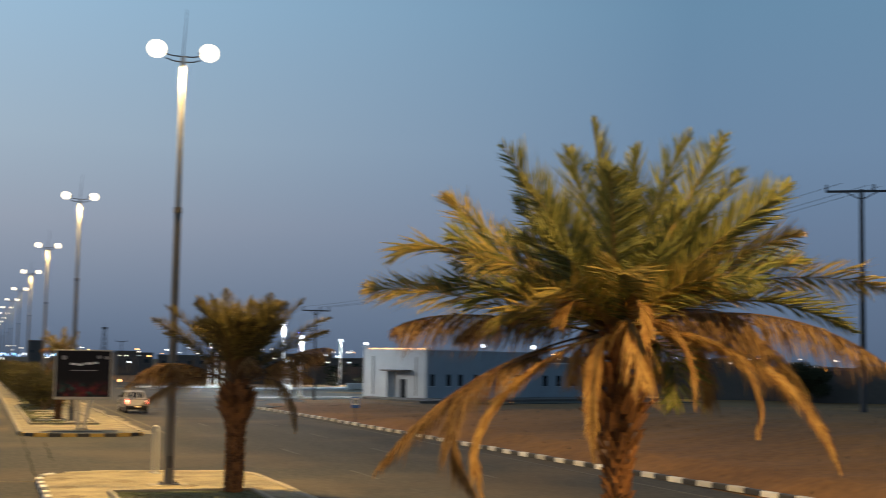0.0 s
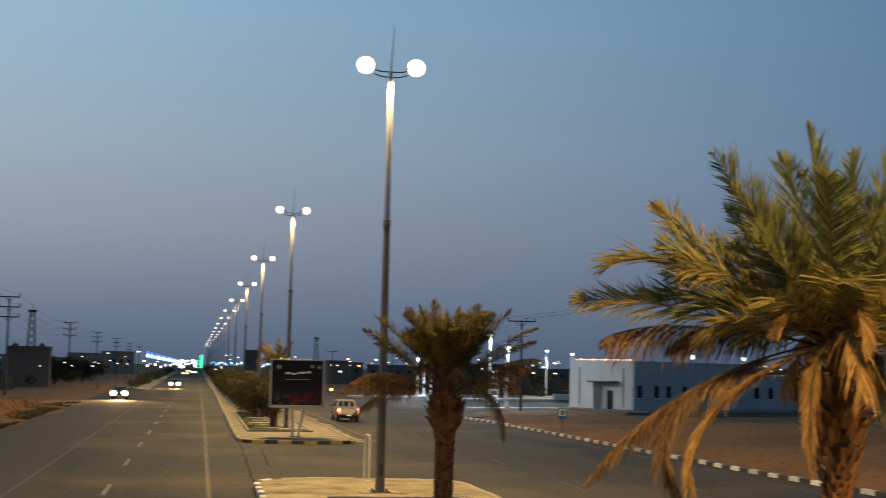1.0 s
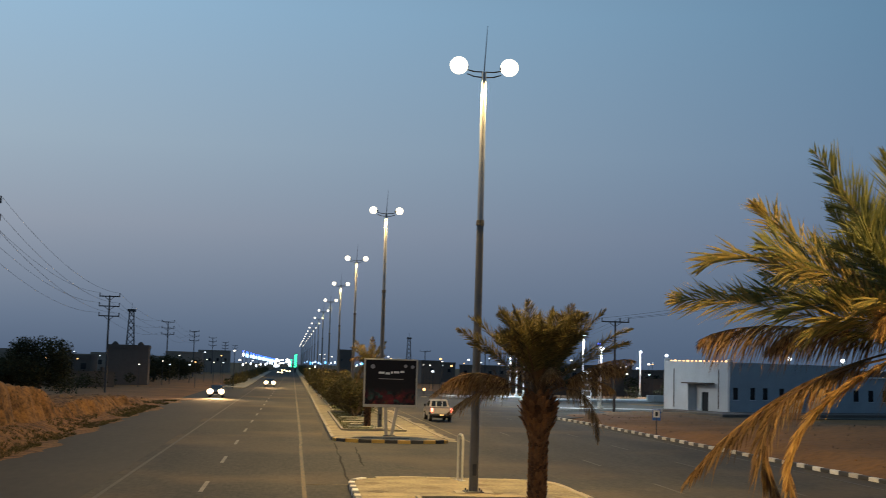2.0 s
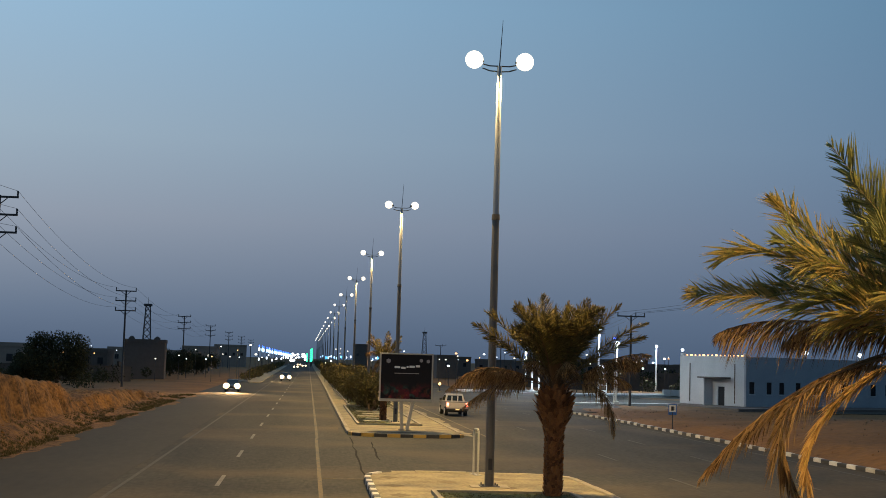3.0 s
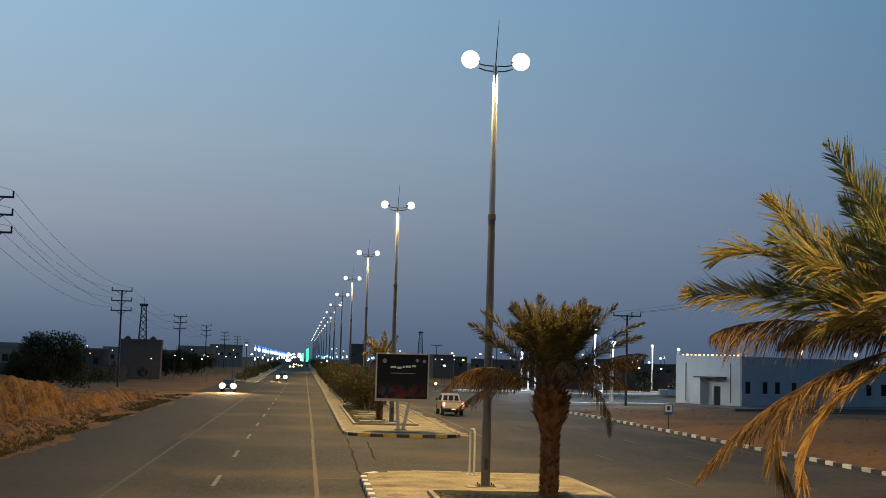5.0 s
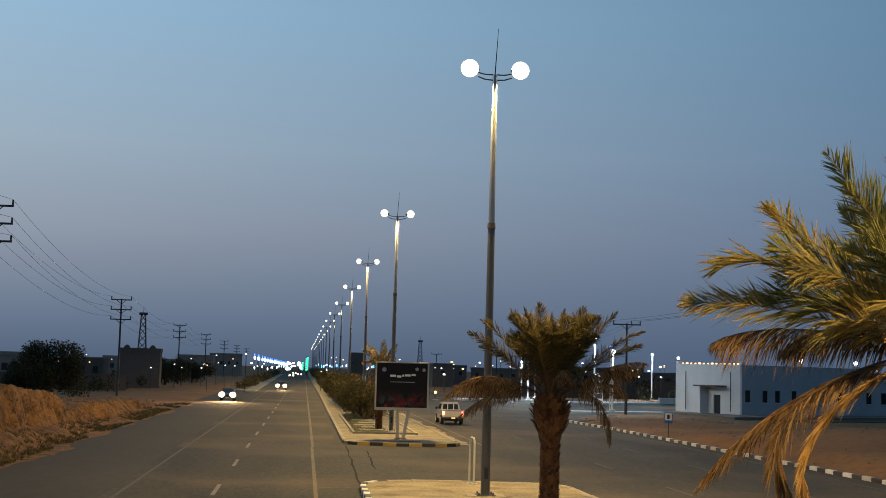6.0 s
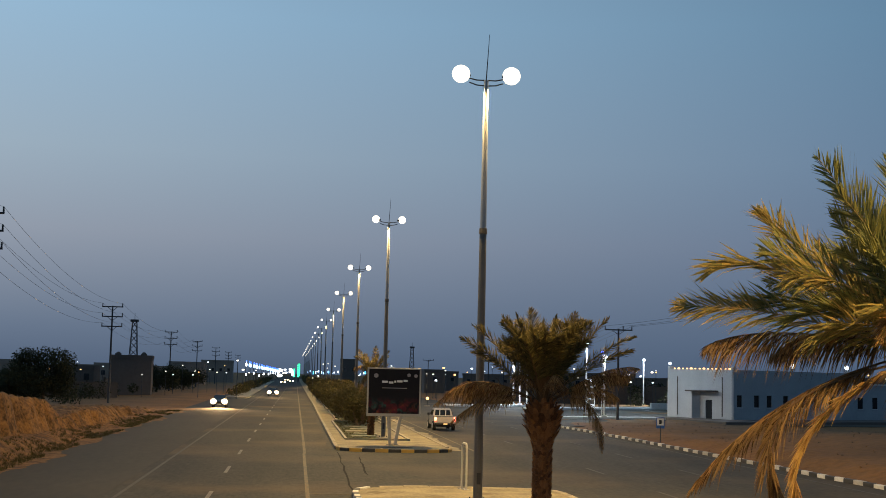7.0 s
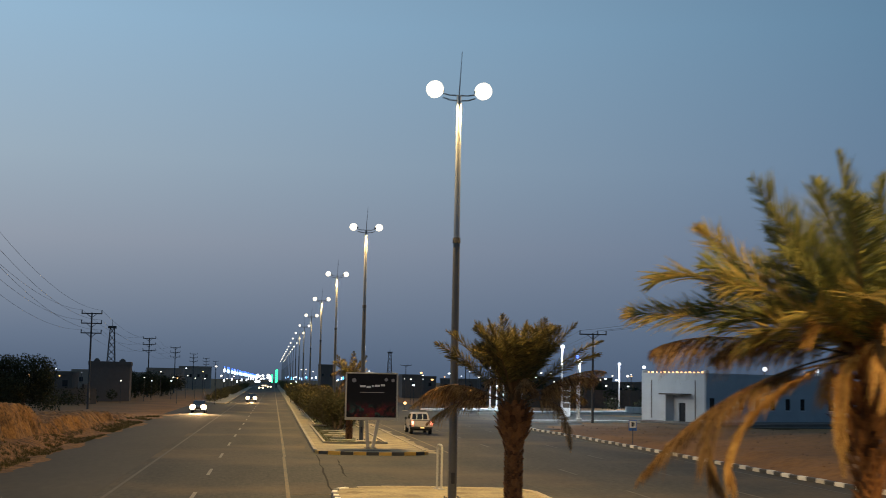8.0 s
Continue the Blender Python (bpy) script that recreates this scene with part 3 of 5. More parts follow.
# ---- street lamps ----
def street_lamp(place, turn=0.0, far=False, globe=0.33):
    ob = thing("street_lamp", place, "tall twin-armed grey street lamp, lit, on the median", "street lamp", "median street lamps", turn)
    bm = tube((0, 0, 0.03), (0, 0, 9.6), 0.165, 0.125, 12)
    part("lower_pole", bm, M["pole_grey"], ob, smooth=False)
    part("upper_pole", tube((0, 0, 9.5), (0, 0, 15.0), 0.115, 0.085, 12), M["pole_steel"], ob)
    part("collar", tube((0, 0, 9.42), (0, 0, 9.62), 0.15, 0.14, 12), M["steel_dark"], ob)
    base = box(-0.34, 0.34, -0.34, 0.34, 0.0, 0.05, 0.01)
    for a in (-0.25, 0.25):
        for b in (-0.25, 0.25):
            add_tube(base, (a, b, 0.05), (a, b, 0.13), 0.025, n=6)
    part("base_plate", base, M["steel_dark"], ob)
    part("lightning_rod", tube((0.0, 0, 15.0), (0.09, 0, 16.7), 0.022, 0.008, 6), M["steel_dark"], ob)
    part("hatch", box(-0.07, 0.07, -0.172, -0.15, 0.6, 1.0, 0.008), M["steel_dark"], ob)
    for s in (-1, 1):
        arm = bmesh.new()
        for low in (0.0, -0.2):
            pts = [(s * 0.06, 0, 15.0 + low), (s * 0.35, 0, 15.0 + low * 0.9), (s * 0.62, 0, 15.06 + low * 0.75)]
            for p, q in zip(pts, pts[1:]):
                add_tube(arm, p, q, 0.026, 0.022, 8)
        part("arm", arm, M["pole_grey"], ob)
        head = bmesh.new()
        add_ball(head, (s * 0.80, 0, 15.16), 0.24, (1.0, 0.6, 0.42), 16, 8)
        h = part("luminaire", head, M["pole_grey"], ob, smooth=True)
        lens = bmesh.new()
        add_ball(lens, (s * 0.92, 0, 15.20), globe, (1.0, 0.85, 0.98), 20, 12)
        part("lens", lens, M["lens_far"] if far else M["lens"], h, "glowing lamp lens", smooth=True)
    return ob


LAMP_ROW = [46.6, 92.4, 135.5, 179.5, 227.0]
lamp_ys = [2.0, -42.0] + LAMP_ROW
first_lamp = street_lamp((6.51, 46.6, 0.15))
next_lamp = street_lamp((6.22, 92.4, 0.15), globe=0.27)
for y in lamp_ys:
    x = 6.51 if y < 60 else 6.22
    if y not in (46.6, 92.4):
        copy_thing(first_lamp if y < 60 else next_lamp, pose(x, y, 0.15))
    for s in (-1, 1):
        if y < 190:
            spot("street_light", (x + s * 0.92, y, 14.76), LAMP_WATTS, LAMP_COLOUR)
    if y > 190:
        spot("street_light", (x, y, 14.4), LAMP_WATTS * 2, LAMP_COLOUR, radius=0.4)
far_lamp = street_lamp((6.05, 272.0, 0.15), far=True, globe=0.22)
for y in (272.0, 317.0, 407.0):
    spot("street_light", (6.0, y, 14.4), LAMP_WATTS * 2, LAMP_COLOUR, radius=0.4)
for k in range(1, 14):
    copy_thing(far_lamp, pose(6.05 - 0.03 * k, 272.0 + 45.0 * k, 0.15))


# ---- date palms ----
# how each kind of frond carries its leaflets: number a metre, half width, bare stalk share, spread off the rib, lean along it, droop
LEAFLETS = {"green": (54, 0.0125, 0.13, 1.0, (0.65, 1.25), 0.05), "half": (52, 0.0120, 0.13, 1.0, (0.55, 1.2), 0.22),
            "dry": (78, 0.0095, 0.20, 0.8, (0.2, 0.9), 1.10), "brown": (84, 0.0095, 0.16, 0.75, (0.3, 0.9), 1.05), "tuft": (130, 0.0085, 0.12, 0.6, (0.8, 1.6), 0.40),
            "dead": (96, 0.0085, 0.18, 0.65, (0.5, 1.2), 0.80)}


def frond_mesh(tip, bend, lift, leaf, kind, seed, twist, tone, bare=0.0):
    """A feather leaf: a bowed, tapered rib from the crown to its tip with a row of folded leaflets on either side."""
    rg = random.Random(seed)
    tip = Vector(tip)
    p1 = Vector((tip.x * bend, tip.y * bend, lift))
    steps = 18
    pts = [2 * (1 - s) * s * p1 + s * s * tip for s in (i / steps for i in range(steps + 1))]
    span = sum((b - a).length for a, b in zip(pts, pts[1:]))
    verts, faces, slots = [], [], []

    def face(slot, *corners):
        n = len(verts)
        verts.extend(corners)
        faces.append(tuple(range(n, n + len(corners))))
        slots.append(slot)

    def across(t):
        side = t.cross(Vector((0, 0, 1)))
        return side.normalized() if side.length > 0.05 else Vector((1, 0, 0))

    ring = []
    for i, p in enumerate(pts):
        s = i / steps
        t = (pts[min(i + 1, steps)] - pts[max(i - 1, 0)]).normalized()
        side = across(t)
        up = side.cross(t)
        r = 0.030 * (1 - s) ** 1.3 + 0.005
        ring.append((p + side * r * (1.3 + 1.6 * max(0, 0.12 - s) / 0.12), p - side * r * (1.3 + 1.6 * max(0, 0.12 - s) / 0.12), p + up * r))
    for a, b in zip(ring, ring[1:]):
        for i in range(3):
            j = (i + 1) % 3
            face(1, a[i], a[j], b[j], b[i])
    density, half, start, spread, lean, droop = LEAFLETS[kind]
    start = max(start, bare)
    count = int(span * (1 - start) * density)
    for k in range(count):
        s = start + (1 - start) * (k + rg.random() * 0.6) / count
        f = s * steps
        i = min(int(f), steps - 1)
        p = pts[i].lerp(pts[i + 1], f - i)
        t = (pts[i + 1] - pts[i]).normalized()
        side = across(t)
        up = side.cross(t).normalized()
        q = (s - start) / (1 - start)
        long = leaf * (0.42 + 0.58 * math.sin(math.pi * min(1.0, 0.15 + q * 0.72)) ** 0.7) * (1 - 0.7 * max(0.0, q - 0.75) / 0.25)
        for sgn in (-1, 1):
            if kind in ("dry", "brown", "tuft", "dead") and rg.random() < 0.14:
                continue
            if kind in ("green", "half") and rg.random() < 0.05:
                continue
            ll = long * rg.uniform(0.72, 1.12)
            out = Matrix.Rotation(twist, 3, t) @ (side * sgn + up * rg.choice((0.12, 0.45, 0.75)) * rg.uniform(0.7, 1.2))
            d = (out.normalized() * spread + t * rg.uniform(*lean) * (0.8 + 0.7 * q) - Vector((0, 0, droop * rg.uniform(0.5, 1.3)))).normalized()
            sag = (0.05 + 0.35 * droop) * rg.uniform(0.3, 1.4) * ll
            mid = p + d * ll * 0.55 - Vector((0, 0, sag * 0.25))
            end = p + d * ll - Vector((0, 0, sag))
            w = d.cross(up if rg.random() < 0.6 else side)
            w = (w.normalized() if w.length > 0.05 else side) * half * rg.uniform(0.8, 1.2)
            face(0, p - w * 0.6, p + w * 0.6, mid + w, mid - w)
            face(0, mid - w, mid + w, end)
    me = bpy.data.meshes.new("frond")
    me.from_pydata(verts, [], faces)
    me.materials.append(M[tone])
    me.materials.append(M["palm_stalk"] if tone in ("palm_shaded", "palm_brown") else M["palm_rib"])
    me.polygons.foreach_set("material_index", slots)
    me.update()
    return me


def palm_trunk(parent, height, r_low, r_top, bulge, seed, rings=40):
    """A trunk clad in cut leaf bases, which stand out longer and looser towards the crown."""
    rg = random.Random(seed)
    part("trunk", tube((0, 0, 0), (0, 0, height), r_low * 0.86, r_top * 0.82, 16), M["trunk"], parent, "fibrous brown palm trunk")
    bm = bmesh.new()
    n_round = 10
    for i in range(rings):
        s = i / (rings - 1)
        z = 0.05 + s * (height - 0.1)
        high = smooth01((s - 0.55) / 0.25) * (1 - 0.55 * smooth01((s - 0.86) / 0.14))
        r = r_low + (r_top - r_low) * s + bulge * high
        for j in range(n_round):
            a = 2 * math.pi * (j + 0.5 * (i % 2) + rg.uniform(-0.18, 0.18)) / n_round
            lean = rg.uniform(0.02, 0.07) + rg.uniform(0.05, 0.24) * high
            h, w = rg.uniform(0.10, 0.17) * (1 + 0.9 * high), r * 2 * math.pi / n_round * 0.50 * rg.uniform(0.8, 1.1)
            c, sn = math.cos(a), math.sin(a)
            vs = []
            for du, dz, dr in ((-w, 0, 0), (w, 0, 0), (w * 0.5, h, lean), (-w * 0.5, h, lean), (0, 0, 0.04), (0, h * 1.08, lean + 0.05), (w * 0.4, h, lean - 0.06), (-w * 0.4, h, lean - 0.06)):
                rad = r * 0.90 + dr
                vs.append(bm.verts.new((c * rad - sn * du, sn * rad + c * du, z + dz)))
            for f in ((0, 4, 5, 3), (4, 1, 2, 5), (3, 5, 2), (3, 2, 6, 7)):
                bm.faces.new([vs[q] for q in f])
    part("bark", bm, M["trunk"], parent, "cut leaf stubs round the trunk")


# dusty: gives the crown the darker leaflet tones that imitate shade
def date_palm(name_label, place, turn, crown_z, fronds, leaf, r_low, r_top, bulge, seed, filler, reach, dusty=False, bare=0.0):
    ob = thing("date_palm", place, name_label, "palm tree", "median date palms", turn)
    palm_trunk(ob, crown_z, r_low, r_top, bulge, seed)
    rg = random.Random(seed + 7)
    tones = {"green": "palm_shaded", "half": "palm_shaded", "dry": "palm_brown", "brown": "palm_brown", "tuft": "palm_brown", "dead": "palm_brown"} if dusty else {"green": "palm_green", "half": "palm_half", "dry": "palm_dry", "brown": "palm_brown", "tuft": "palm_dry", "dead": "palm_brown"}
    spec = list(fronds)
    for kind, number, z0, z1, lift in filler:
        for k in range(number):
            a = 2 * math.pi * (k + rg.random() * 0.6) / number
            rad = reach * rg.uniform(0.65, 0.9) * (1 if kind != "dry" else 0.75)
            z = rg.uniform(z0, z1)
            spec.append((kind, rad * math.cos(a) * 0.8, rad * math.sin(a), z, 0.42 if dusty else 0.6, max(z * 0.5, 0) + lift))
    for i, (kind, x, y, z, bend, lift) in enumerate(spec):
        size = leaf * {"green": 1.0, "half": 0.95, "dry": 0.85, "brown": 0.7, "tuft": 0.52, "dead": 0.66}[kind]
        me = frond_mesh((x, y, z), bend, lift, size, kind, seed * 100 + i, rg.choice((-0.5, 0.5)) + rg.uniform(-0.3, 0.3), tones[kind], bare)
        fr = new("frond", me)
        fr.parent = ob
        fr.location = (0.10 * x / reach, 0.10 * y / reach, crown_z - 0.05 + rg.uniform(-0.1, 0.12))
        if kind in ("dry", "tuft"):
            fr["label"] = "dry straw-coloured drooping frond"
        elif kind in ("brown", "dead"):
            fr["label"] = "dead brown hanging frond"
        elif kind == "half":
            fr["label"] = "yellowing frond"
    return ob


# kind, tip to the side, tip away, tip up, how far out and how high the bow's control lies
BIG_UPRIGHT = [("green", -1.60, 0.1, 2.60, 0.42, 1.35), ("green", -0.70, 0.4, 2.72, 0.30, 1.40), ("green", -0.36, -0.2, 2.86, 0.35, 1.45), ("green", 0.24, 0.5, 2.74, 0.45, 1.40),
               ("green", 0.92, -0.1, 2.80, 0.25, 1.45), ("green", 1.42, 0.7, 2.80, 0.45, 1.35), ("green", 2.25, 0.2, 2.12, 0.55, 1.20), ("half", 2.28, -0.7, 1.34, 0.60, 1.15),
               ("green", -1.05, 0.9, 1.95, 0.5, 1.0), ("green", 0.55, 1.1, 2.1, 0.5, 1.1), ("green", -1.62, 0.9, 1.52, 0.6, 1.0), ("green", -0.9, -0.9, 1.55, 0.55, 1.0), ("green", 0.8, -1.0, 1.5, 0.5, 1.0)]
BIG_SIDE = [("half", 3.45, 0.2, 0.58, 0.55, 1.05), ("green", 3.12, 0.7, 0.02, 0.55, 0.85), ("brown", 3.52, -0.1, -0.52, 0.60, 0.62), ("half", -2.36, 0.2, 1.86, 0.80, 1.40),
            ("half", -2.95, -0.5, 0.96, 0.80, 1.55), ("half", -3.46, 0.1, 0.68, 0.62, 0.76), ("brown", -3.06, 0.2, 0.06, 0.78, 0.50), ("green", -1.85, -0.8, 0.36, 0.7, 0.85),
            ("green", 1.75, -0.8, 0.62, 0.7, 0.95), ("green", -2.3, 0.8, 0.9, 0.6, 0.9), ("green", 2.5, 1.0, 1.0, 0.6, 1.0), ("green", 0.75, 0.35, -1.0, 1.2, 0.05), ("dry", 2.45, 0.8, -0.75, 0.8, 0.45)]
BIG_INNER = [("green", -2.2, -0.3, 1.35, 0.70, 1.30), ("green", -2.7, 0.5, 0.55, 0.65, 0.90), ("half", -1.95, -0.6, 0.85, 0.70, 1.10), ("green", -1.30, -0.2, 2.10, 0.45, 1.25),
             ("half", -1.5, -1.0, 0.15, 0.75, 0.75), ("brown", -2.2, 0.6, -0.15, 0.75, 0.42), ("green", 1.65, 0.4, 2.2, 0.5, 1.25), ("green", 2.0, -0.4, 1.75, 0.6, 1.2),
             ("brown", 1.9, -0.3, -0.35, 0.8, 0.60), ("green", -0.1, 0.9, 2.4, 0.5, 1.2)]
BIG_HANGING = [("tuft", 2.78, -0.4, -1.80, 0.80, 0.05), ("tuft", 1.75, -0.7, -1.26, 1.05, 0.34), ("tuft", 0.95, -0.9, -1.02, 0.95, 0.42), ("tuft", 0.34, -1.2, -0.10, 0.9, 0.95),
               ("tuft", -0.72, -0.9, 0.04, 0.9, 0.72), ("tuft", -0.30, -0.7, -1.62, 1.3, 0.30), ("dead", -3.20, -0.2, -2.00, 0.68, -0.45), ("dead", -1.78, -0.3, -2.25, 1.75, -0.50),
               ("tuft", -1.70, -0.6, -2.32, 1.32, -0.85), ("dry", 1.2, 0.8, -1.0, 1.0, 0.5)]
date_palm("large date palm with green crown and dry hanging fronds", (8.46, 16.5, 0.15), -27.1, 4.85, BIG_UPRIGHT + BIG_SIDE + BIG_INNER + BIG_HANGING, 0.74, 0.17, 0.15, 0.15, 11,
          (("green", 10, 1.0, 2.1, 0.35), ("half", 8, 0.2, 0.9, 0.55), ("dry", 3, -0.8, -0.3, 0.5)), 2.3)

SMALL_CROWN = [("green", -2.3, 0.2, 2.55, 0.45, 1.7), ("green", -1.35, 0.4, 2.9, 0.4, 1.75), ("green", -0.45, -0.2, 3.2, 0.5, 1.7), ("green", 0.4, 0.4, 2.95, 0.5, 1.6),
               ("green", 1.0, -0.3, 2.95, 0.45, 1.7), ("green", 2.05, 0.3, 2.95, 0.42, 1.8), ("half", 2.9, 0.2, 2.25, 0.5, 1.7), ("half", 2.8, -0.4, 1.75, 0.55, 1.5),
               ("half", -2.65, -0.3, 2.15, 0.5, 1.6), ("half", -2.3, 0.3, 1.7, 0.6, 1.5), ("green", -0.9, -0.6, 3.0, 0.4, 1.7), ("green", 1.5, -0.4, 2.7, 0.4, 1.7)]
SMALL_DRY = [("dry", -3.45, 0.1, -0.10, 0.62, 1.15), ("dry", -2.9, -0.4, -0.75, 0.55, 0.55), ("dry", 2.75, 0.3, 0.95, 0.6, 1.3), ("dry", 1.85, -0.3, -1.4, 0.95, 1.0),
             ("dry", -2.9, 0.6, 0.45, 0.6, 1.1), ("dry", -3.1, -0.3, 0.25, 0.6, 1.2), ("dry", -2.6, 0.3, -0.05, 0.65, 0.9), ("dry", 3.0, 0.1, 1.3, 0.6, 1.5), ("dry", 2.4, 0.5, 0.2, 0.7, 0.95)]
date_palm("smaller date palm with green crown darkened for shade and brown fronds", (8.20, 43.5, 0.15), -10.7, 3.55, SMALL_CROWN + SMALL_DRY, 0.60, 0.28, 0.30, 0.22, 23,
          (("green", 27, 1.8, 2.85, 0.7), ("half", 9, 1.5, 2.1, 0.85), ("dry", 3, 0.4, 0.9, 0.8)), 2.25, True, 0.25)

# the young palm shares the darker leaflet tone
YOUNG = [("green", -1.0, 0.1, 1.9, 0.5, 1.1), ("half", 0.2, 0.3, 2.2, 0.5, 1.2), ("green", 1.1, -0.2, 1.7, 0.5, 1.1), ("dry", -1.3, -0.3, 0.3, 0.6, 0.85), ("dry", 1.3, 0.2, 0.4, 0.6, 0.9)]
date_palm("young dull yellow date palm behind the billboard", (5.45, 94.0, 0.15), -4.0, 4.3, YOUNG, 0.42, 0.20, 0.20, 0.04, 31,
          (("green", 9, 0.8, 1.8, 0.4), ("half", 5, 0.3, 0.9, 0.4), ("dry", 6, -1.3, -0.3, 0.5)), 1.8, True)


# ---- shrubs ----
def leaf_cloud(seed, blobs, count, size, squash=1.0):
    rg = random.Random(seed)
    verts, faces = [], []
    for k in range(count):
        cx, cy, cz, r = blobs[rg.randrange(len(blobs))]
        d = Vector((rg.gauss(0, 1), rg.gauss(0, 1), rg.gauss(0, 1))).normalized()
        rad = r * (0.45 + 0.65 * rg.random() ** 0.6)
        c = Vector((cx, cy, cz)) + Vector((d.x, d.y, d.z * squash)) * rad
        a = Vector((rg.gauss(0, 1), rg.gauss(0, 1), rg.gauss(0.4, 1))).normalized()
        b = a.cross(d if abs(a.dot(d)) < 0.95 else Vector((1, 0, 0))).normalized()
        l, w = size * rg.uniform(0.6, 1.3), size * rg.uniform(0.18, 0.32)
        n = len(verts)
        verts.extend((c - a * l * 0.5, c + b * w, c + a * l * 0.5, c - b * w))
        faces.append((n, n + 1, n + 2, n + 3))
    me = bpy.data.meshes.new("leaves")
    me.from_pydata(verts, [], faces)
    me.update()
    return me


def shrub(seed, place, label, height=3.0, width=1.3, mat="bush", count=2600, size=0.20, category="shrub", group="median shrubs", name="shrub"):
    rg = random.Random(seed)
    ob = thing(name, place, label, category, group)
    blobs = [(rg.uniform(-0.6, 0.6) * width, rg.uniform(-0.8, 0.8) * width, rg.uniform(0.25, 0.86) * height, rg.uniform(0.32, 0.55) * width) for _ in range(13)]
    bm = bmesh.new()
    for x, y, z, r in blobs[:8]:
        add_tube(bm, (x * 0.15, y * 0.15, 0), (x * 0.9, y * 0.9, z), 0.05 * width, 0.015, 5)
    part("stems", bm, M["wood"], ob)
    me = leaf_cloud(seed, blobs, count, size)
    me.materials.append(M[mat])
    crown = new("leaves", me)
    crown.parent = ob
    return ob


kinds = [shrub(40 + i, (4.9 + 0.9 * i, 124.5 + i * 2.1, 0.15), "dense dusty green shrub on the median", 2.9 + 0.25 * (i % 3), 1.45) for i in range(4)]
rng = random.Random(5)
y = 132.0
while y < 330:
    for x in (5.0, 7.3):
        src = kinds[rng.randrange(4)]
        s = rng.uniform(0.85, 1.1)
        m = pose(x + rng.uniform(-0.4, 0.4), y + rng.uniform(-0.8, 0.8), 0.15, 0, 0, rng.uniform(0, 360)) @ Matrix.Diagonal((s, s, s, 1))
        c = copy_thing(src, m)
        c.scale = (s, s, s)
    y += 2.9 + (y - 130) * 0.008
for i in range(5):
    m = pose(5.4 + 0.5 * (i % 2), 112.0 + 2.6 * i, 0.15, 0, 0, 70 * i)
    copy_thing(kinds[i % 4], m)
blobs = [(rng.uniform(4.2, 8.0), yy, rng.uniform(0.8, 2.6), rng.uniform(0.7, 1.2)) for yy in np.arange(330, 800, 2.0)]
me = leaf_cloud(77, blobs, 12000, 0.42)
me.materials.append(M["bush"])
tagged(new("hedge", me), "long dark hedge of shrubs along the median", "hedge", kind="stuff")
blobs = [(rng.uniform(-10.3, -8.6) - 0.004 * yy, yy, rng.uniform(0.5, 1.7), rng.uniform(0.5, 0.9)) for yy in np.arange(228, 640, 1.4)]
me = leaf_cloud(78, blobs, 14000, 0.34)
me.materials.append(M["bush"])
tagged(new("hedge", me), "low dark hedge beside the far carriageway", "hedge", kind="stuff")
tagged(part("side_island", outline(bmesh.new(), [(-8.0, 226), (-7.7, 232), (-9.8, 660), (-13.5, 660), (-11.6, 232), (-9.5, 225)], -0.1, 0.16), M["kerb"]),
       "pale concrete kerbed strip under the far hedge", "traffic island", kind="structure")


# ---- kerbs ----
def kerb_block(name, length, mat, parent):
    bm = bmesh.new()
    a = [(-0.10, 0.0), (-0.10, 0.17), (-0.07, 0.20), (0.12, 0.20), (0.12, 0.0)]
    lo = [bm.verts.new((x, 0.008, z)) for x, z in a]
    hi = [bm.verts.new((x, length - 0.008, z)) for x, z in a]
    bm.faces.new(lo)
    bm.faces.new(hi[::-1])
    for i in range(5):
        j = (i + 1) % 5
        bm.faces.new((lo[j], lo[i], hi[i], hi[j]))
    bmesh.ops.recalc_face_normals(bm, faces=bm.faces)
    return part(name, bm, mat, parent)


def kerb_run(pts, colours, label, block):
    """Separate kerb blocks along a line of plan points, in turn in the given paints."""
    root = thing("kerb", (0, 0, 0), label, "kerb", kind="structure")
    meshes = {}
    dense = []
    for (xa, ya), (xb, yb) in zip(pts, pts[1:]):
        n = max(1, int(math.hypot(xb - xa, yb - ya) / 0.05))
        dense += [Vector((xa + (xb - xa) * i / n, ya + (yb - ya) * i / n, 0)) for i in range(n)]
    dense.append(Vector((*pts[-1], 0)))
    i, k = 0, 0
    while i < len(dense) - 2:
        j = i
        while j < len(dense) - 1 and (dense[j] - dense[i]).length < block:
            j += 1
        d = dense[j] - dense[i]
        if d.length < block * 0.7:
            break
        mat = colours[k % len(colours)]
        if mat.name not in meshes:
            ob = kerb_block("kerb_block", block, mat, root)
            meshes[mat.name] = ob.data
        else:
            ob = new("kerb_block", meshes[mat.name])
            ob.parent = root
        ob.matrix_basis = Matrix.Translation(dense[i] + Vector((0, 0, -0.005 + 0.012 * math.sin(k * 5.1)))) @ pose(0, 0, 0, 0, 0, math.degrees(math.atan2(d.y, d.x)) - 90 + 0.6 * math.sin(k * 3.3))
        i, k = j, k + 1
    return root


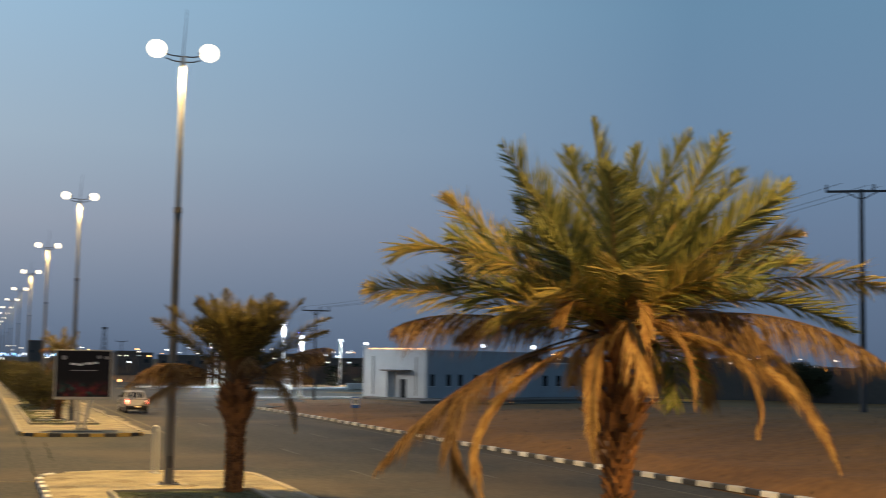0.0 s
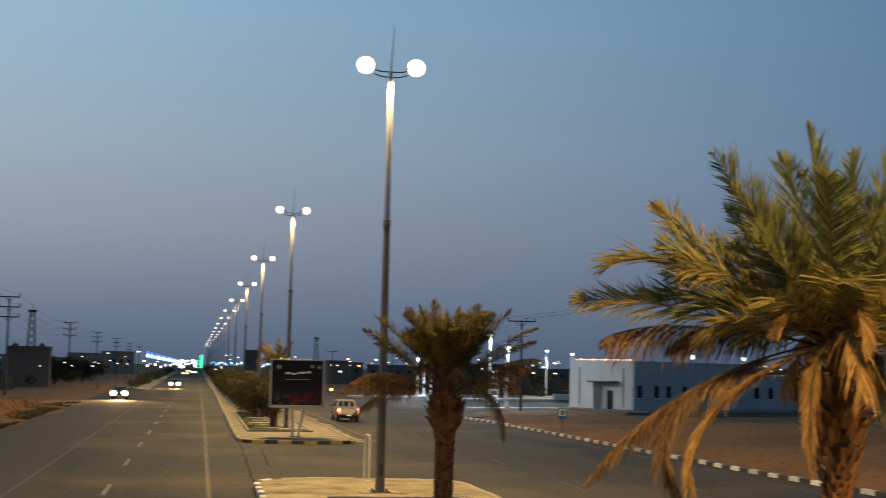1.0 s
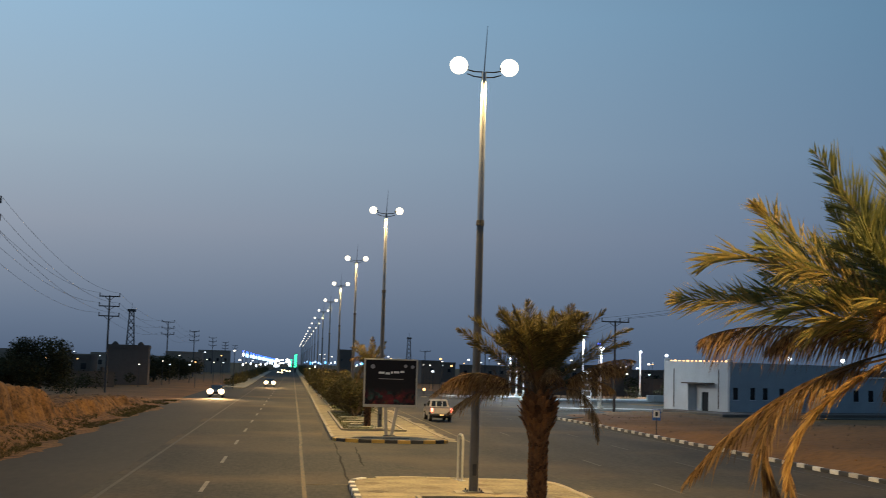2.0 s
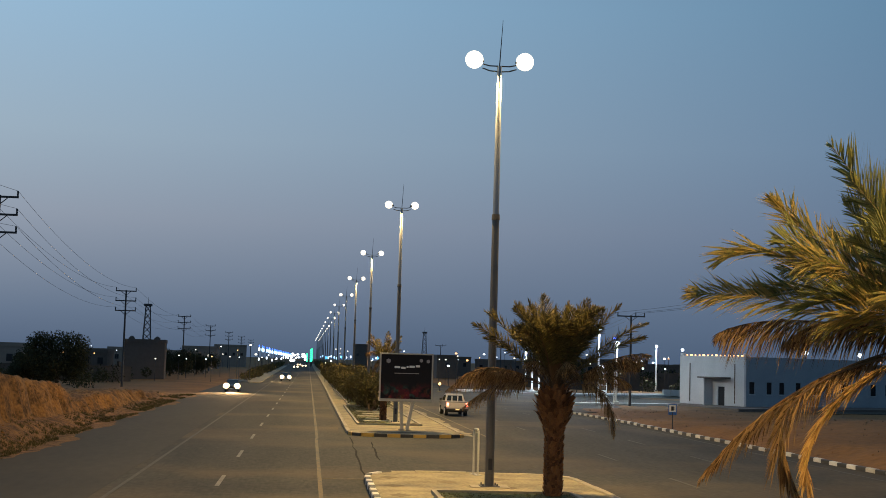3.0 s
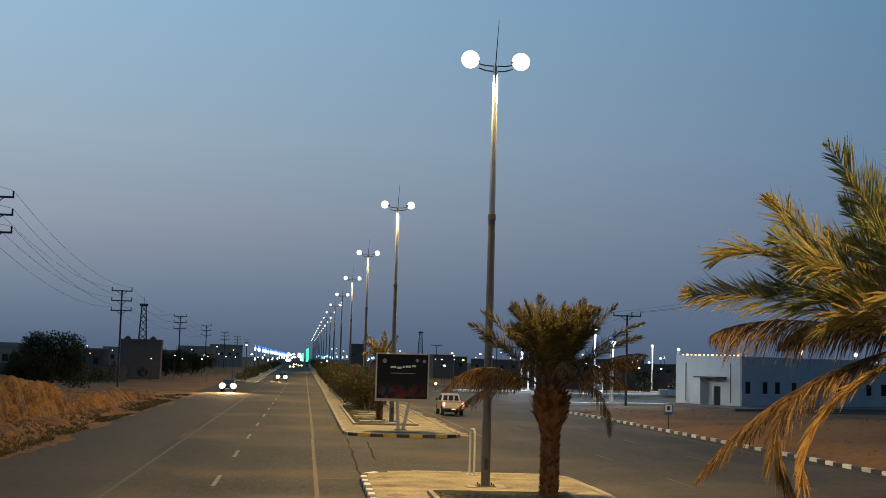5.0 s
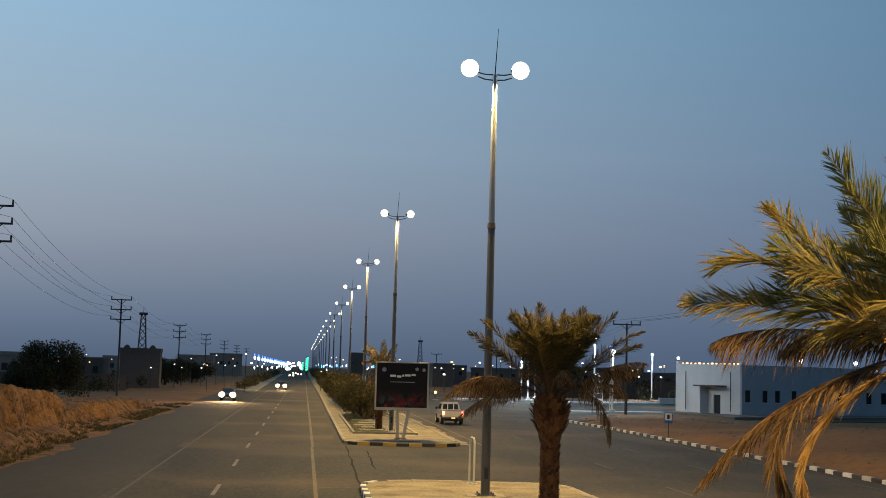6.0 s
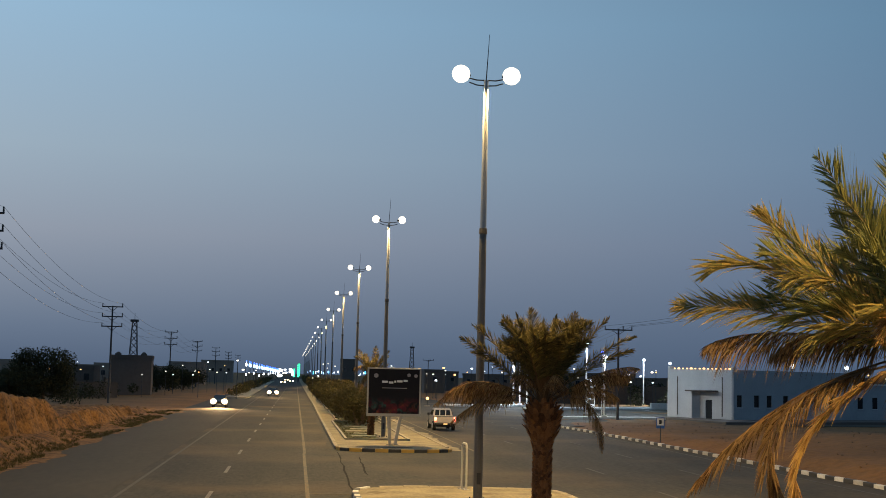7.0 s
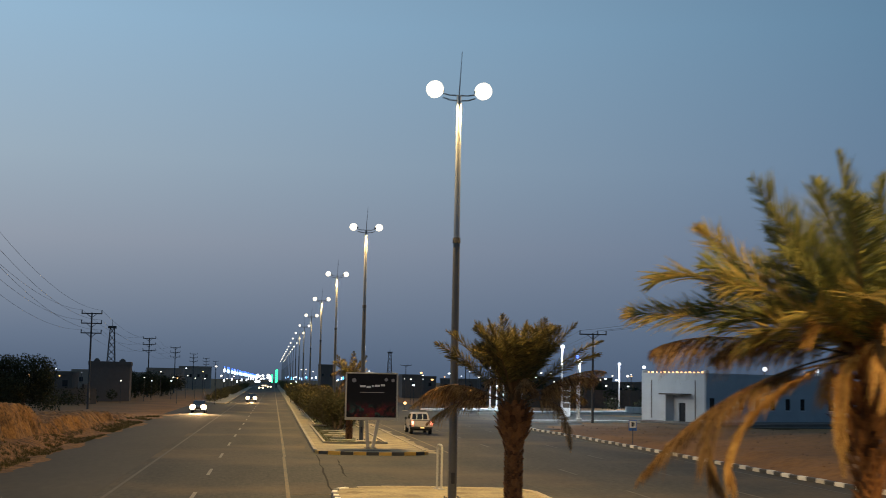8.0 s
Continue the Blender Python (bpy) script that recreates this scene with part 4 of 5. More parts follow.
BW = (M["kerb_white"], M["kerb_black"])
kerb_run([(27.2, 28), (26.6, 40.7), (26.0, 50), (25.6, 62), (25.5, 81), (25.3, 104), (24.6, 122), (24.9, 127)], BW,
         "kerb of black and white painted concrete blocks", 1.0)
nose_near = [p for p in NEAR_ISLAND if p[1] > 40]
kerb_run([(2.30, 30)] + nose_near[:4], BW, "black and white painted kerb round the island nose", 0.8)
kerb_run([(10.30, 20), (10.33, 44)] + nose_near[:2:-1], (M["kerb"],), "pale concrete kerb of the median island", 1.0)
nose_far = [p for p in FAR_ISLAND if p[1] < 120]
kerb_run(sorted(nose_far), (M["kerb_black"], M["kerb_yellow"]), "yellow and black painted kerb round the island nose", 0.75)
far_left = kerb_run([(2.60, 80.3), (2.62, 128), (2.75, 200), (2.75, 330)], (M["kerb"],), "pale concrete kerb along the median", 1.5)
kerb_run([(9.42, 330), (9.42, 80.3)], (M["kerb"],), "pale concrete kerb along the median", 1.5)


# ---- billboard ----
def billboard(place, turn):
    ob = thing("billboard", place, "black advertising billboard on splayed steel legs, on the island", "billboard", "", turn)
    w, z0, z1 = 1.66, 1.80, 4.75
    part("panel", box(-w, w, -0.16, 0.16, z0, z1, 0.03), M["galvanised"], ob)
    fr = bmesh.new()
    for x0, x1, a, b in ((-w - 0.03, w + 0.03, z0 - 0.03, z0 + 0.14), (-w - 0.03, w + 0.03, z1 - 0.06, z1 + 0.03), (-w - 0.03, -w + 0.07, z0 + 0.14, z1 - 0.06), (w - 0.07, w + 0.03, z0 + 0.14, z1 - 0.06)):
        add_box(fr, x0, x1, -0.20, -0.12, a, b, 0.012)
    part("frame", fr, M["galvanised"], ob, "brushed steel frame")
    sheet = part("poster", box(-w + 0.07, w - 0.07, -0.172, -0.158, z0 + 0.14, z1 - 0.06), M["poster"], ob, "dark printed poster with a white title and red smoke")
    f = -0.174
    # title: plain slim white bars
    bm = bmesh.new()
    for x0, x1, a in ((-0.76, -0.40, 3.84), (-0.34, -0.06, 3.80), (0.00, 0.12, 3.86), (0.18, 0.52, 3.88), (0.58, 0.84, 3.92)):
        add_box(bm, x0, x1, f - 0.006, f, a, a + 0.13)
    part("title_bar", bm, M["poster_white"], sheet, "white title")
    part("subtitle_bar", box(-0.75, 0.80, f - 0.006, f, 3.50, 3.545), M["poster_grey"], sheet)
    for x, z, r in ((-1.14, 4.28, 0.15), (0.92, 4.34, 0.12), (1.36, 4.30, 0.12)):
        b2 = bmesh.new()
        bmesh.ops.create_cone(b2, cap_ends=True, segments=6, radius1=r, radius2=r, depth=0.006, matrix=Matrix.Translation((x, f - 0.003, z)) @ Matrix.Rotation(radians(90), 4, "X"))
        part("emblem", b2, M["poster_grey"], sheet, "pale round emblem")
    for s in (-1, 1):
        leg = bmesh.new()
        d = Vector((-0.10 if s < 0 else 0.32, 0, 1.75))
        t = Matrix.Translation((s * 0.16, 0, 0.0)) @ d.to_track_quat("Z", "Y").to_matrix().to_4x4()
        add_box(leg, -0.10, 0.10, -0.10, 0.10, 0.02, d.length + 0.1, 0.015, turn=t)
        part("leg", leg, M["galvanised"], ob)
        part("foot_plate", box(s * 0.16 - 0.2, s * 0.16 + 0.2, -0.25, 0.25, 0.0, 0.035, 0.008), M["steel_dark"], ob)
    return ob


billboard((6.18, 83.1, 0.15), 3.0)

# inverted-U guard hoop on the island nose
hoop = thing("guard_hoop", (6.64, 51.4, 0.15), "white-painted bent steel hoop standing on paving", "guard rail", "", 104)
bm = bmesh.new()
pts = [(-0.24, 0, 0.0), (-0.24, 0, 1.58), (-0.21, 0, 1.70), (-0.12, 0, 1.76), (0.12, 0, 1.76), (0.21, 0, 1.70), (0.24, 0, 1.58), (0.24, 0, 0.0)]
for p, q in zip(pts, pts[1:]):
    add_tube(bm, p, q, 0.045, n=8)
part("hoop", bm, M["hoop_paint"], hoop)
for s in (-0.24, 0.24):
    part("foot", box(s - 0.12, s + 0.12, -0.12, 0.12, 0, 0.03), M["hoop_paint"], hoop)

# ---- petrol sign by the kerb ----
sg = thing("road_sign", (26.9, 96.0, -0.02), "square filling station sign on a thin post in sand", "road sign", "", -14)
part("post", tube((0, 0, 0), (0, 0, 1.25), 0.035, n=8), M["steel_dark"], sg)
part("plate", box(-0.30, 0.30, -0.02, 0.02, 1.05, 1.85, 0.01), M["sign_blue"], sg, "blue sign plate")
part("white_field", box(-0.24, 0.24, -0.026, -0.021, 1.27, 1.79), M["sign_white"], sg)
bm = box(-0.10, 0.08, -0.032, -0.027, 1.36, 1.68)
add_box(bm, 0.09, 0.13, -0.032, -0.027, 1.42, 1.64)
part("pump_symbol", bm, M["sign_black"], sg)


# ---- white building of the filling station ----
def station_building():
    ang = math.degrees(math.atan2(0.46, 0.89))
    ob = thing("station_building", (50.2, 148.5, -0.05), "white rendered flat-roofed building with lit parapet", "building", "", ang)
    # local x runs along the window side, local y along the door side (away)
    L, W, H = 20.3, 10.9, 6.05
    t = 0.3
    wall = bmesh.new()
    # window side, with openings; its shade is put into the darker render colour
    xs = [0.97, 3.8, 5.9, 8.7, 11.4, 14.1, 16.8]
    z0, z1, w = 1.75, 3.15, 0.42
    cur = 0.0
    for x in xs:
        add_box(wall, cur, x - w, 0, t, 0, H)
        add_box(wall, x - w, x + w, 0, t, 0, z0)
        add_box(wall, x - w, x + w, 0, t, z1, H)
        cur = x + w
    add_box(wall, cur, L, 0, t, 0, H)
    part("wall", wall, M["render_shaded"], ob, "rendered wall toned blue-grey for shade")
    # door side, with the door opening
    wall = bmesh.new()
    d0, d1, dh = 3.4, 4.5, 2.5
    add_box(wall, 0, t, t, d0, 0, H)
    add_box(wall, 0, t, d0, d1, dh, H)
    add_box(wall, 0, t, d1, W, 0, H)
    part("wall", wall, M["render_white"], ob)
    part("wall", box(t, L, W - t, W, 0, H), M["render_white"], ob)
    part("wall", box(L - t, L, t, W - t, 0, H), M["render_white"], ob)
    part("roof", box(t, L - t, t, W - t, H - 0.6, H - 0.4), M["concrete"], ob)
    for a, b in ((0, 0.0), (0, W - 0.5), (L - 0.5, 0.0)):
        bm = bmesh.new()
        add_box(bm, a - 0.04, a + 0.46, b - 0.04, b + 0.46, H, H + 0.35, 0.05)
        part("parapet_horn", bm, M["render_white"], ob)
    for x in xs:
        win = part("window", box(x - w, x + w, 0.12, 0.16, z0, z1), M["window_dark"], ob)
        fr = bmesh.new()
        add_box(fr, x - w, x + w, 0.08, 0.118, z0, z0 + 0.07)
        add_box(fr, x - w, x + w, 0.08, 0.118, z1 - 0.07, z1)
        add_box(fr, x - w, x - w + 0.07, 0.08, 0.118, z0 + 0.07, z1 - 0.07)
        add_box(fr, x + w - 0.07, x + w, 0.08, 0.118, z0 + 0.07, z1 - 0.07)
        part("frame", fr, M["trim_black"], win)
        part("sill", box(x - w - 0.06, x + w + 0.06, -0.07, 0.12, z0 - 0.09, z0 - 0.01), M["render_white"], win)
    part("door", box(0.12, 0.18, d0, d1, 0, dh), M["trim_black"], ob, "dark entrance door")
    porch = bmesh.new()
    add_box(porch, -1.3, 0.0, d1 + 0.9, d1 + 1.15, 0, 3.45)
    part("porch_wall", porch, M["render_white"], ob)
    part("porch_roof", box(-1.7, 0.0, d0 - 1.0, d1 + 1.7, 3.46, 3.62, 0.03), M["dark_house"], ob, "dark flat porch canopy")
    part("step", box(-1.2, -0.0, d0 - 0.4, d1 + 0.6, 0, 0.16, 0.02), M["concrete"], ob)
    for y in (1.7, 9.1):
        part("pilaster_strip", box(-0.05, -0.0, y, y + 0.12, 0.6, 5.2), M["block_wall"], ob, "thin grey vertical strip")
    for k in range(14):
        y = 0.7 + k * (W - 1.8) / 13
        bm = bmesh.new()
        add_ball(bm, (0.12, y, H + 0.09), 0.10 if k % 3 else 0.15, (1, 1.2, 0.8), 8, 6)
        part("string_bulb", bm, M["light_warm"], ob, "warm glowing bulb")
    lamp = bmesh.new()
    add_tube(lamp, (0.12, W - 0.25, H + 0.3), (0.12, W - 0.25, H + 0.6), 0.04, n=6)
    post = part("corner_bracket", lamp, M["steel_dark"], ob)
    part("corner_light", add_ball(bmesh.new(), (0.12, W - 0.25, H + 0.68), 0.2), M["light_white"], post, "bright white corner light")
    for x in (10.0, 19.6):
        bm = bmesh.new()
        add_box(bm, x - 0.04, x + 0.04, 0.05, 0.13, H, H + 0.55)
        br = part("flood_bracket", bm, M["steel_dark"], ob)
        bm = bmesh.new()
        add_ball(bm, (x, 0.0, H + 0.66), 0.30, (1.2, 0.6, 0.9), 12, 8)
        part("flood_light", bm, M["light_white"], br, "bright white floodlight")
    return ob


station_building()
ann = thing("station_annex", (68.6, 158.1, -0.05), "low pale annex beside the white building", "building", "", 27.3)
# same shade-toned render as the window side
part("wall", box(0.05, 9.5, 0.5, 8, 0, 4.6), M["render_shaded"], ann)
part("roof", box(-0.1, 9.7, 0.35, 8.2, 4.6, 4.8), M["concrete"], ann)
for x in (1.6, 4.4, 7.2):
    wn_ = part("window", box(x, x + 0.9, 0.46, 0.5, 1.7, 3.1), M["window_dark"], ann)
    part("sill", box(x - 0.05, x + 0.95, 0.40, 0.5, 1.62, 1.69), M["render_white"], wn_)
setting("station_apron", outline(bmesh.new(), [(46.2, 139), (52, 142), (92, 163), (90, 168), (50, 148.4), (44.5, 158), (43.0, 156)], -0.2, 0.28), M["dark_house"],
        "dark raised kerb and apron before the white building", "apron")

# forecourt slabs
for pts, nm in (([(27.5, 147.5), (45.0, 153.5), (44.5, 156.5), (27.5, 151)], "a"), ([(34.5, 190), (60, 205), (90, 222), (90, 228), (58, 214), (34, 196)], "b"),
                ([(24, 198), (36.5, 208), (36.5, 214), (23, 206)], "c")):
    setting("forecourt_slab", outline(bmesh.new(), pts, -0.2, 0.22), M["concrete"], "pale concrete kerb slab of the forecourt", "pavement")


def flood_post(place, height, watts, aim, group="forecourt lamp posts"):
    ob = thing("lamp_post", place, "white forecourt lamp post with a cool floodlight", "lamp post", group)
    part("pole", tube((0, 0, 0), (0, 0, height), 0.13, 0.10, 8), M["white_steel"], ob)
    part("foot", box(-0.3, 0.3, -0.3, 0.3, 0, 0.25, 0.03), M["concrete"], ob)
    bm = bmesh.new()
    add_ball(bm, (0.05, 0, height + 0.12), 0.27, (1.1, 0.8, 1.0), 12, 8)
    part("flood_light", bm, M["light_white"], ob, "bright cool floodlight")
    if watts:
        spot("flood", (place[0] + 0.1, place[1] - 0.4, place[2] + height - 0.2), watts, (0.78, 0.9, 1.0), 168, ((place[0] * 3 + aim[0]) / 4, (place[1] * 3 + aim[1]) / 4, 0), 0.2)
    return ob


flood_post((35.6, 150.9, 0.2), 6.8, FLOOD_WATTS, (46, 152, 1.0))
flood_post((64.0, 240.0, 0.0), 8.2, FLOOD_WATTS * 10, (56, 205, 0))
for x, y in ((34.8, 210.4), (36.1, 211.7), (37.5, 213.2)):
    flood_post((x, y, 0.2), 6.6, FLOOD_WATTS * 7 if x < 35 else 0, (30, 195, 0))
flood_post((37.7, 170.0, 0.0), 9.2, FLOOD_WATTS * 6, (36, 158, 0))
for x, y, h in ((40.2, 214.5, 7.0), (41.1, 216.0, 5.6), (40.6, 219.0, 4.4)):
    flood_post((x, y, 0.0), h, 0, None)
blue = thing("beacon_post", (37.0, 158.0, 0.0), "thin white post with a small blue light", "lamp post", "forecourt lamp posts")
part("pole", tube((0, 0, 0), (0, 0, 7.7), 0.06, 0.05, 8), M["white_steel"], blue)
part("beacon", add_ball(bmesh.new(), (0, 0, 7.8), 0.2), M["light_blue"], blue, "glowing blue beacon")
wl_ = thing("warning_light", (19.6, 196.0, 0.0), "short post with a warm warning light by the road", "warning light")
part("post", tube((0, 0, 0), (0, 0, 1.0), 0.05, n=8), M["steel_dark"], wl_)
part("foot", box(-0.4, 0.4, -0.2, 0.2, 0, 0.12, 0.03), M["kerb"], wl_)
part("lamp", add_ball(bmesh.new(), (0, 0, 1.15), 0.22), M["light_warm"], wl_, "glowing warm lamp")

tot = thing("price_totem", (39.9, 177.0, 0.0), "grey and white price totem of the filling station", "sign", "", -12)
part("body", box(-0.55, 0.55, -0.2, 0.2, 0, 4.6, 0.05), M["white_steel"], tot)
for k in range(4):
    part("price_panel", box(-0.45, 0.45, -0.215, -0.202, 1.2 + k * 0.8, 1.8 + k * 0.8), M["block_wall"], tot)
part("lit_top", box(-0.5, 0.5, -0.22, -0.203, 4.15, 4.5), M["light_white"], tot)
blk = thing("block_pile", (57.0, 203.0, 0.1), "pale concrete blocks stacked by the forecourt", "concrete blocks")
for a in range(3):
    part("block", box(a * 1.1 - 1.7, a * 1.1 - 0.65, -0.4, 0.4, 0, 0.95, 0.04), M["concrete"], blk)


# ---- power lines ----
def utility_pole(place, height, arms, half, label, turn=0.0, thick=0.16):
    ob = thing("utility_pole", place, label, "utility pole", "power line poles", turn)
    part("pole", tube((0, 0, 0), (0, 0, height), thick, thick * 0.62, 10), M["utility"], ob)
    for k in range(arms):
        z = height - 0.12 - k * 1.25
        bm = bmesh.new()
        add_box(bm, -half, half, -0.07, 0.07, z - 0.07, z + 0.07)
        arm = part("crossarm", bm, M["utility"], ob)
        for s in (-1, 1):
            part("brace", tube((s * half * 0.45, 0, z - 0.05), (0, 0, z - 0.55), 0.035, n=6), M["utility"], arm)
        for s in ((-1, 1) if arms > 1 else (-1, 0.35, 1)):
            bm = bmesh.new()
            x = s * (half - 0.06)
            for q in range(4):
                add_tube(bm, (x, 0, z + 0.06 + q * 0.1), (x, 0, z + 0.15 + q * 0.1), 0.085, 0.05, 8)
            part("insulator", bm, M["steel_dark"], arm)
    return ob


LEFT_LINE = [(-21.9, 95.0, 2.95), (-23.3, 172.0, 0.1), (-25.6, 278.0, 0.0), (-26.2, 361.0, 0.0), (-26.8, 455.0, 0.0), (-27.5, 555.0, 0.0), (-28, 660.0, 0.0)]
for p in LEFT_LINE:
    utility_pole(p, 12.3, 3, 1.3, "dark steel utility pole with three crossarms")
utility_pole((-20.4, 5.0, 3.3), 12.3, 3, 1.3, "dark steel utility pole with three crossarms")
utility_pole((36.4, 147.6, 0.0), 10.3, 1, 1.6, "dark utility pole with a single crossarm")
utility_pole((53.0, 70.5, 1.7), 14.3, 1, 2.2, "tall dark utility pole with a single crossarm on sand", -32, 0.22)
for p, h in (((43.8, 300.0, 0), 9.0), ((42.0, 420.0, 0), 9.5), ((70.0, 380.0, 0), 9.5), ((52.0, 330.0, 0), 8.5)):
    utility_pole(p, h, 1, 1.7, "dark utility pole with a single crossarm")


def cable(a, b, sag):
    cu = bpy.data.curves.new("cable", "CURVE")
    cu.dimensions, cu.bevel_depth, cu.bevel_resolution = "3D", 0.013, 1
    sp = cu.splines.new("POLY")
    sp.points.add(20)
    a, b = Vector(a), Vector(b)
    for i in range(21):
        s = i / 20
        p = a.lerp(b, s)
        sp.points[i].co = (p.x, p.y, p.z - sag * 4 * s * (1 - s), 1)
    cu.materials.append(M["wire"])
    return tagged(new("cable", cu), "thin black overhead power cable", "cable", "overhead cables")


line = [(-20.4, 5.0, 3.3)] + LEFT_LINE
for a, b in zip(line[:4], line[1:5]):
    for k in range(3):
        for s in (-1.24, 1.24):
            z = 12.3 - 0.12 - k * 1.25 + 0.45
            cable((a[0] + s, a[1], a[2] + z), (b[0] + s, b[1], b[2] + z), 1.5)
for off in (-1.5, 0.5, 1.5):
    cable((36.4 + off, 147.6, 10.6), (53.0 + off, 70.5, 16.3), 1.2)
    cable((36.4 + off, 147.6, 10.6), (52 + off, 330, 8.8), 1.5)


# ---- distance: houses, walls, towers, trees ----
def house(place, w, d, h, mat, label, turn=0.0, windows=3, bumps=False):
    ob = thing("house", place, label, "house", "", turn)
    part("wall", box(-w / 2, w / 2, 0, d, 0, h), M[mat], ob)
    pr = bmesh.new()
    for x0, x1, y0, y1 in ((-w / 2 - 0.1, w / 2 + 0.1, -0.1, 0.25), (-w / 2 - 0.1, w / 2 + 0.1, d - 0.25, d + 0.1), (-w / 2 - 0.1, -w / 2 + 0.25, 0.25, d - 0.25), (w / 2 - 0.25, w / 2 + 0.1, 0.25, d - 0.25)):
        add_box(pr, x0, x1, y0, y1, h, h + 0.6)
    part("parapet", pr, M[mat], ob)
    for k in range(windows):
        x = -w / 2 + w * (k + 0.5) / windows
        wi = part("window", box(x - 0.45, x + 0.45, -0.05, -0.005, h * 0.55, h * 0.55 + 1.1), M["window_dark"], ob)
        part("sill", box(x - 0.55, x + 0.55, -0.12, -0.01, h * 0.55 - 0.1, h * 0.55 - 0.005), M[mat], wi)
    if bumps:
        for x in (-w * 0.32, w * 0.30):
            bm = box(x - 0.5, x + 0.5, 0.8, 1.9, h + 0.0, h + 0.85)
            add_ball(bm, (x, 1.35, h + 0.85), 0.38, (1, 1, 0.8))
            part("roof_dome", bm, M[mat], ob)
    return ob


house((-27.7, 230.0, 0), 6.9, 9.0, 6.2, "dark_house", "dark square house with two small roof domes", 4, 0, True)
house((-46.5, 205.0, 0), 8.0, 8.0, 4.9, "house", "grey flat-roofed house beyond the bank", 0, 2)
house((-38.5, 238.0, 0), 7.0, 8.0, 4.3, "dark_house", "dark flat-roofed house behind a tree", 0, 3)
house((-44.0, 330.0, 0), 9.0, 8.0, 5.2, "house", "low dusty house in the distance", 0, 2)
house((-33.5, 420.0, 0), 11.0, 9.0, 6.5, "house", "dusty two-storey house in the distance", 0, 3)
house((-30.0, 520.0, 0), 12.0, 9.0, 8.0, "house", "dusty two-storey house in the distance", 0, 4)
house((24.2, 600.0, 0), 7.4, 10.0, 10.6, "dark_house", "tall dark block on the horizon", 0, 2)
house((36.8, 350.0, 0), 5.4, 8.0, 5.6, "dark_house", "dark square house on the horizon", 0, 1)
rng = random.Random(21)
for k in range(26):
    az = radians(6.5 + k * 1.25 + rng.uniform(-0.4, 0.4))
    D = rng.uniform(290, 460)
    house((D * math.sin(az), D * math.cos(az), 0), rng.uniform(7, 14), 8.0, rng.uniform(4.2, 6.8), rng.choice(("dark_house", "house", "block_wall")),
          "dim flat-roofed house on the horizon", rng.uniform(-8, 8) - math.degrees(az), rng.randrange(2, 4))
for k in range(9):
    az = radians(-13.5 + k * 1.1)
    D = rng.uniform(340, 520)
    house((D * math.sin(az), D * math.cos(az), 0), rng.uniform(7, 13), 8.0, rng.uniform(3.6, 5.6), rng.choice(("dark_house", "house")),
          "dim flat-roofed house on the horizon", rng.uniform(-8, 8), 2)


def yard_wall(a, b, h, label):
    d = Vector((b[0] - a[0], b[1] - a[1], 0))
    ob = thing("yard_wall", (a[0], a[1], a[2] if len(a) > 2 else 0), label, "wall", "", math.degrees(math.atan2(d.y, d.x)))
    part("wall", box(0, d.length, -0.1, 0.1, -0.2, h), M["block_wall"], ob)
    part("coping", box(-0.05, d.length + 0.05, -0.16, 0.16, h, h + 0.12), M["block_wall"], ob)
    n = int(d.length / 6)
    for k in range(n + 1):
        part("pier", box(k * 6 - 0.2, k * 6 + 0.2, -0.2, 0.2, -0.2, h + 0.25), M["block_wall"], ob)
    return ob


yard_wall((-70, 196), (-26.5, 205), 2.3, "dark grey block yard wall")
yard_wall((-34, 245), (-32, 330), 2.6, "dark grey block yard wall")
yard_wall((40, 252), (135, 236), 3.3, "long dark block wall behind the filling station")
yard_wall((82, 172), (150, 120), 4.2, "long dark wall beyond the sand")
yard_wall((96, 112), (128, 70), 4.6, "long dark wall beyond the sand")


def lattice_tower(place, h, w, label):
    ob = thing("lattice_tower", place, label, "tower")
    legs = []
    for sx in (-1, 1):
        for sy in (-1, 1):
            part("leg", tube((sx * w, sy * w, 0), (sx * w * 0.42, sy * w * 0.42, h), 0.12, 0.09, 6), M["utility"], ob)
            legs.append((sx, sy))
    n = 9
    for k in range(n):
        a, b = k / n, (k + 1) / n
        ra, rb = w * (1 - 0.58 * a), w * (1 - 0.58 * b)
        bm = bmesh.new()
        for s in (-1, 1):
            add_tube(bm, (-ra, s * ra, a * h), (rb, s * rb, b * h), 0.06, n=4)
            add_tube(bm, (ra, s * ra, a * h), (-rb, s * rb, b * h), 0.06, n=4)
            add_tube(bm, (s * ra, -ra, a * h), (s * rb, rb, b * h), 0.06, n=4)
        part("brace", bm, M["utility"], ob)
    part("platform", box(-w * 0.75, w * 0.75, -w * 0.75, w * 0.75, h - 0.2, h + 0.5), M["utility"], ob)
    part("aerial", tube((0, 0, h + 0.5), (0, 0, h + 2.5), 0.08, 0.04, 6), M["utility"], ob)
    return ob


lattice_tower((-47.6, 400.0, 0), 18.5, 1.5, "dark steel lattice tower behind the houses")
lattice_tower((52.5, 600.0, 0), 17.0, 1.4, "slim dark lattice mast on the horizon")


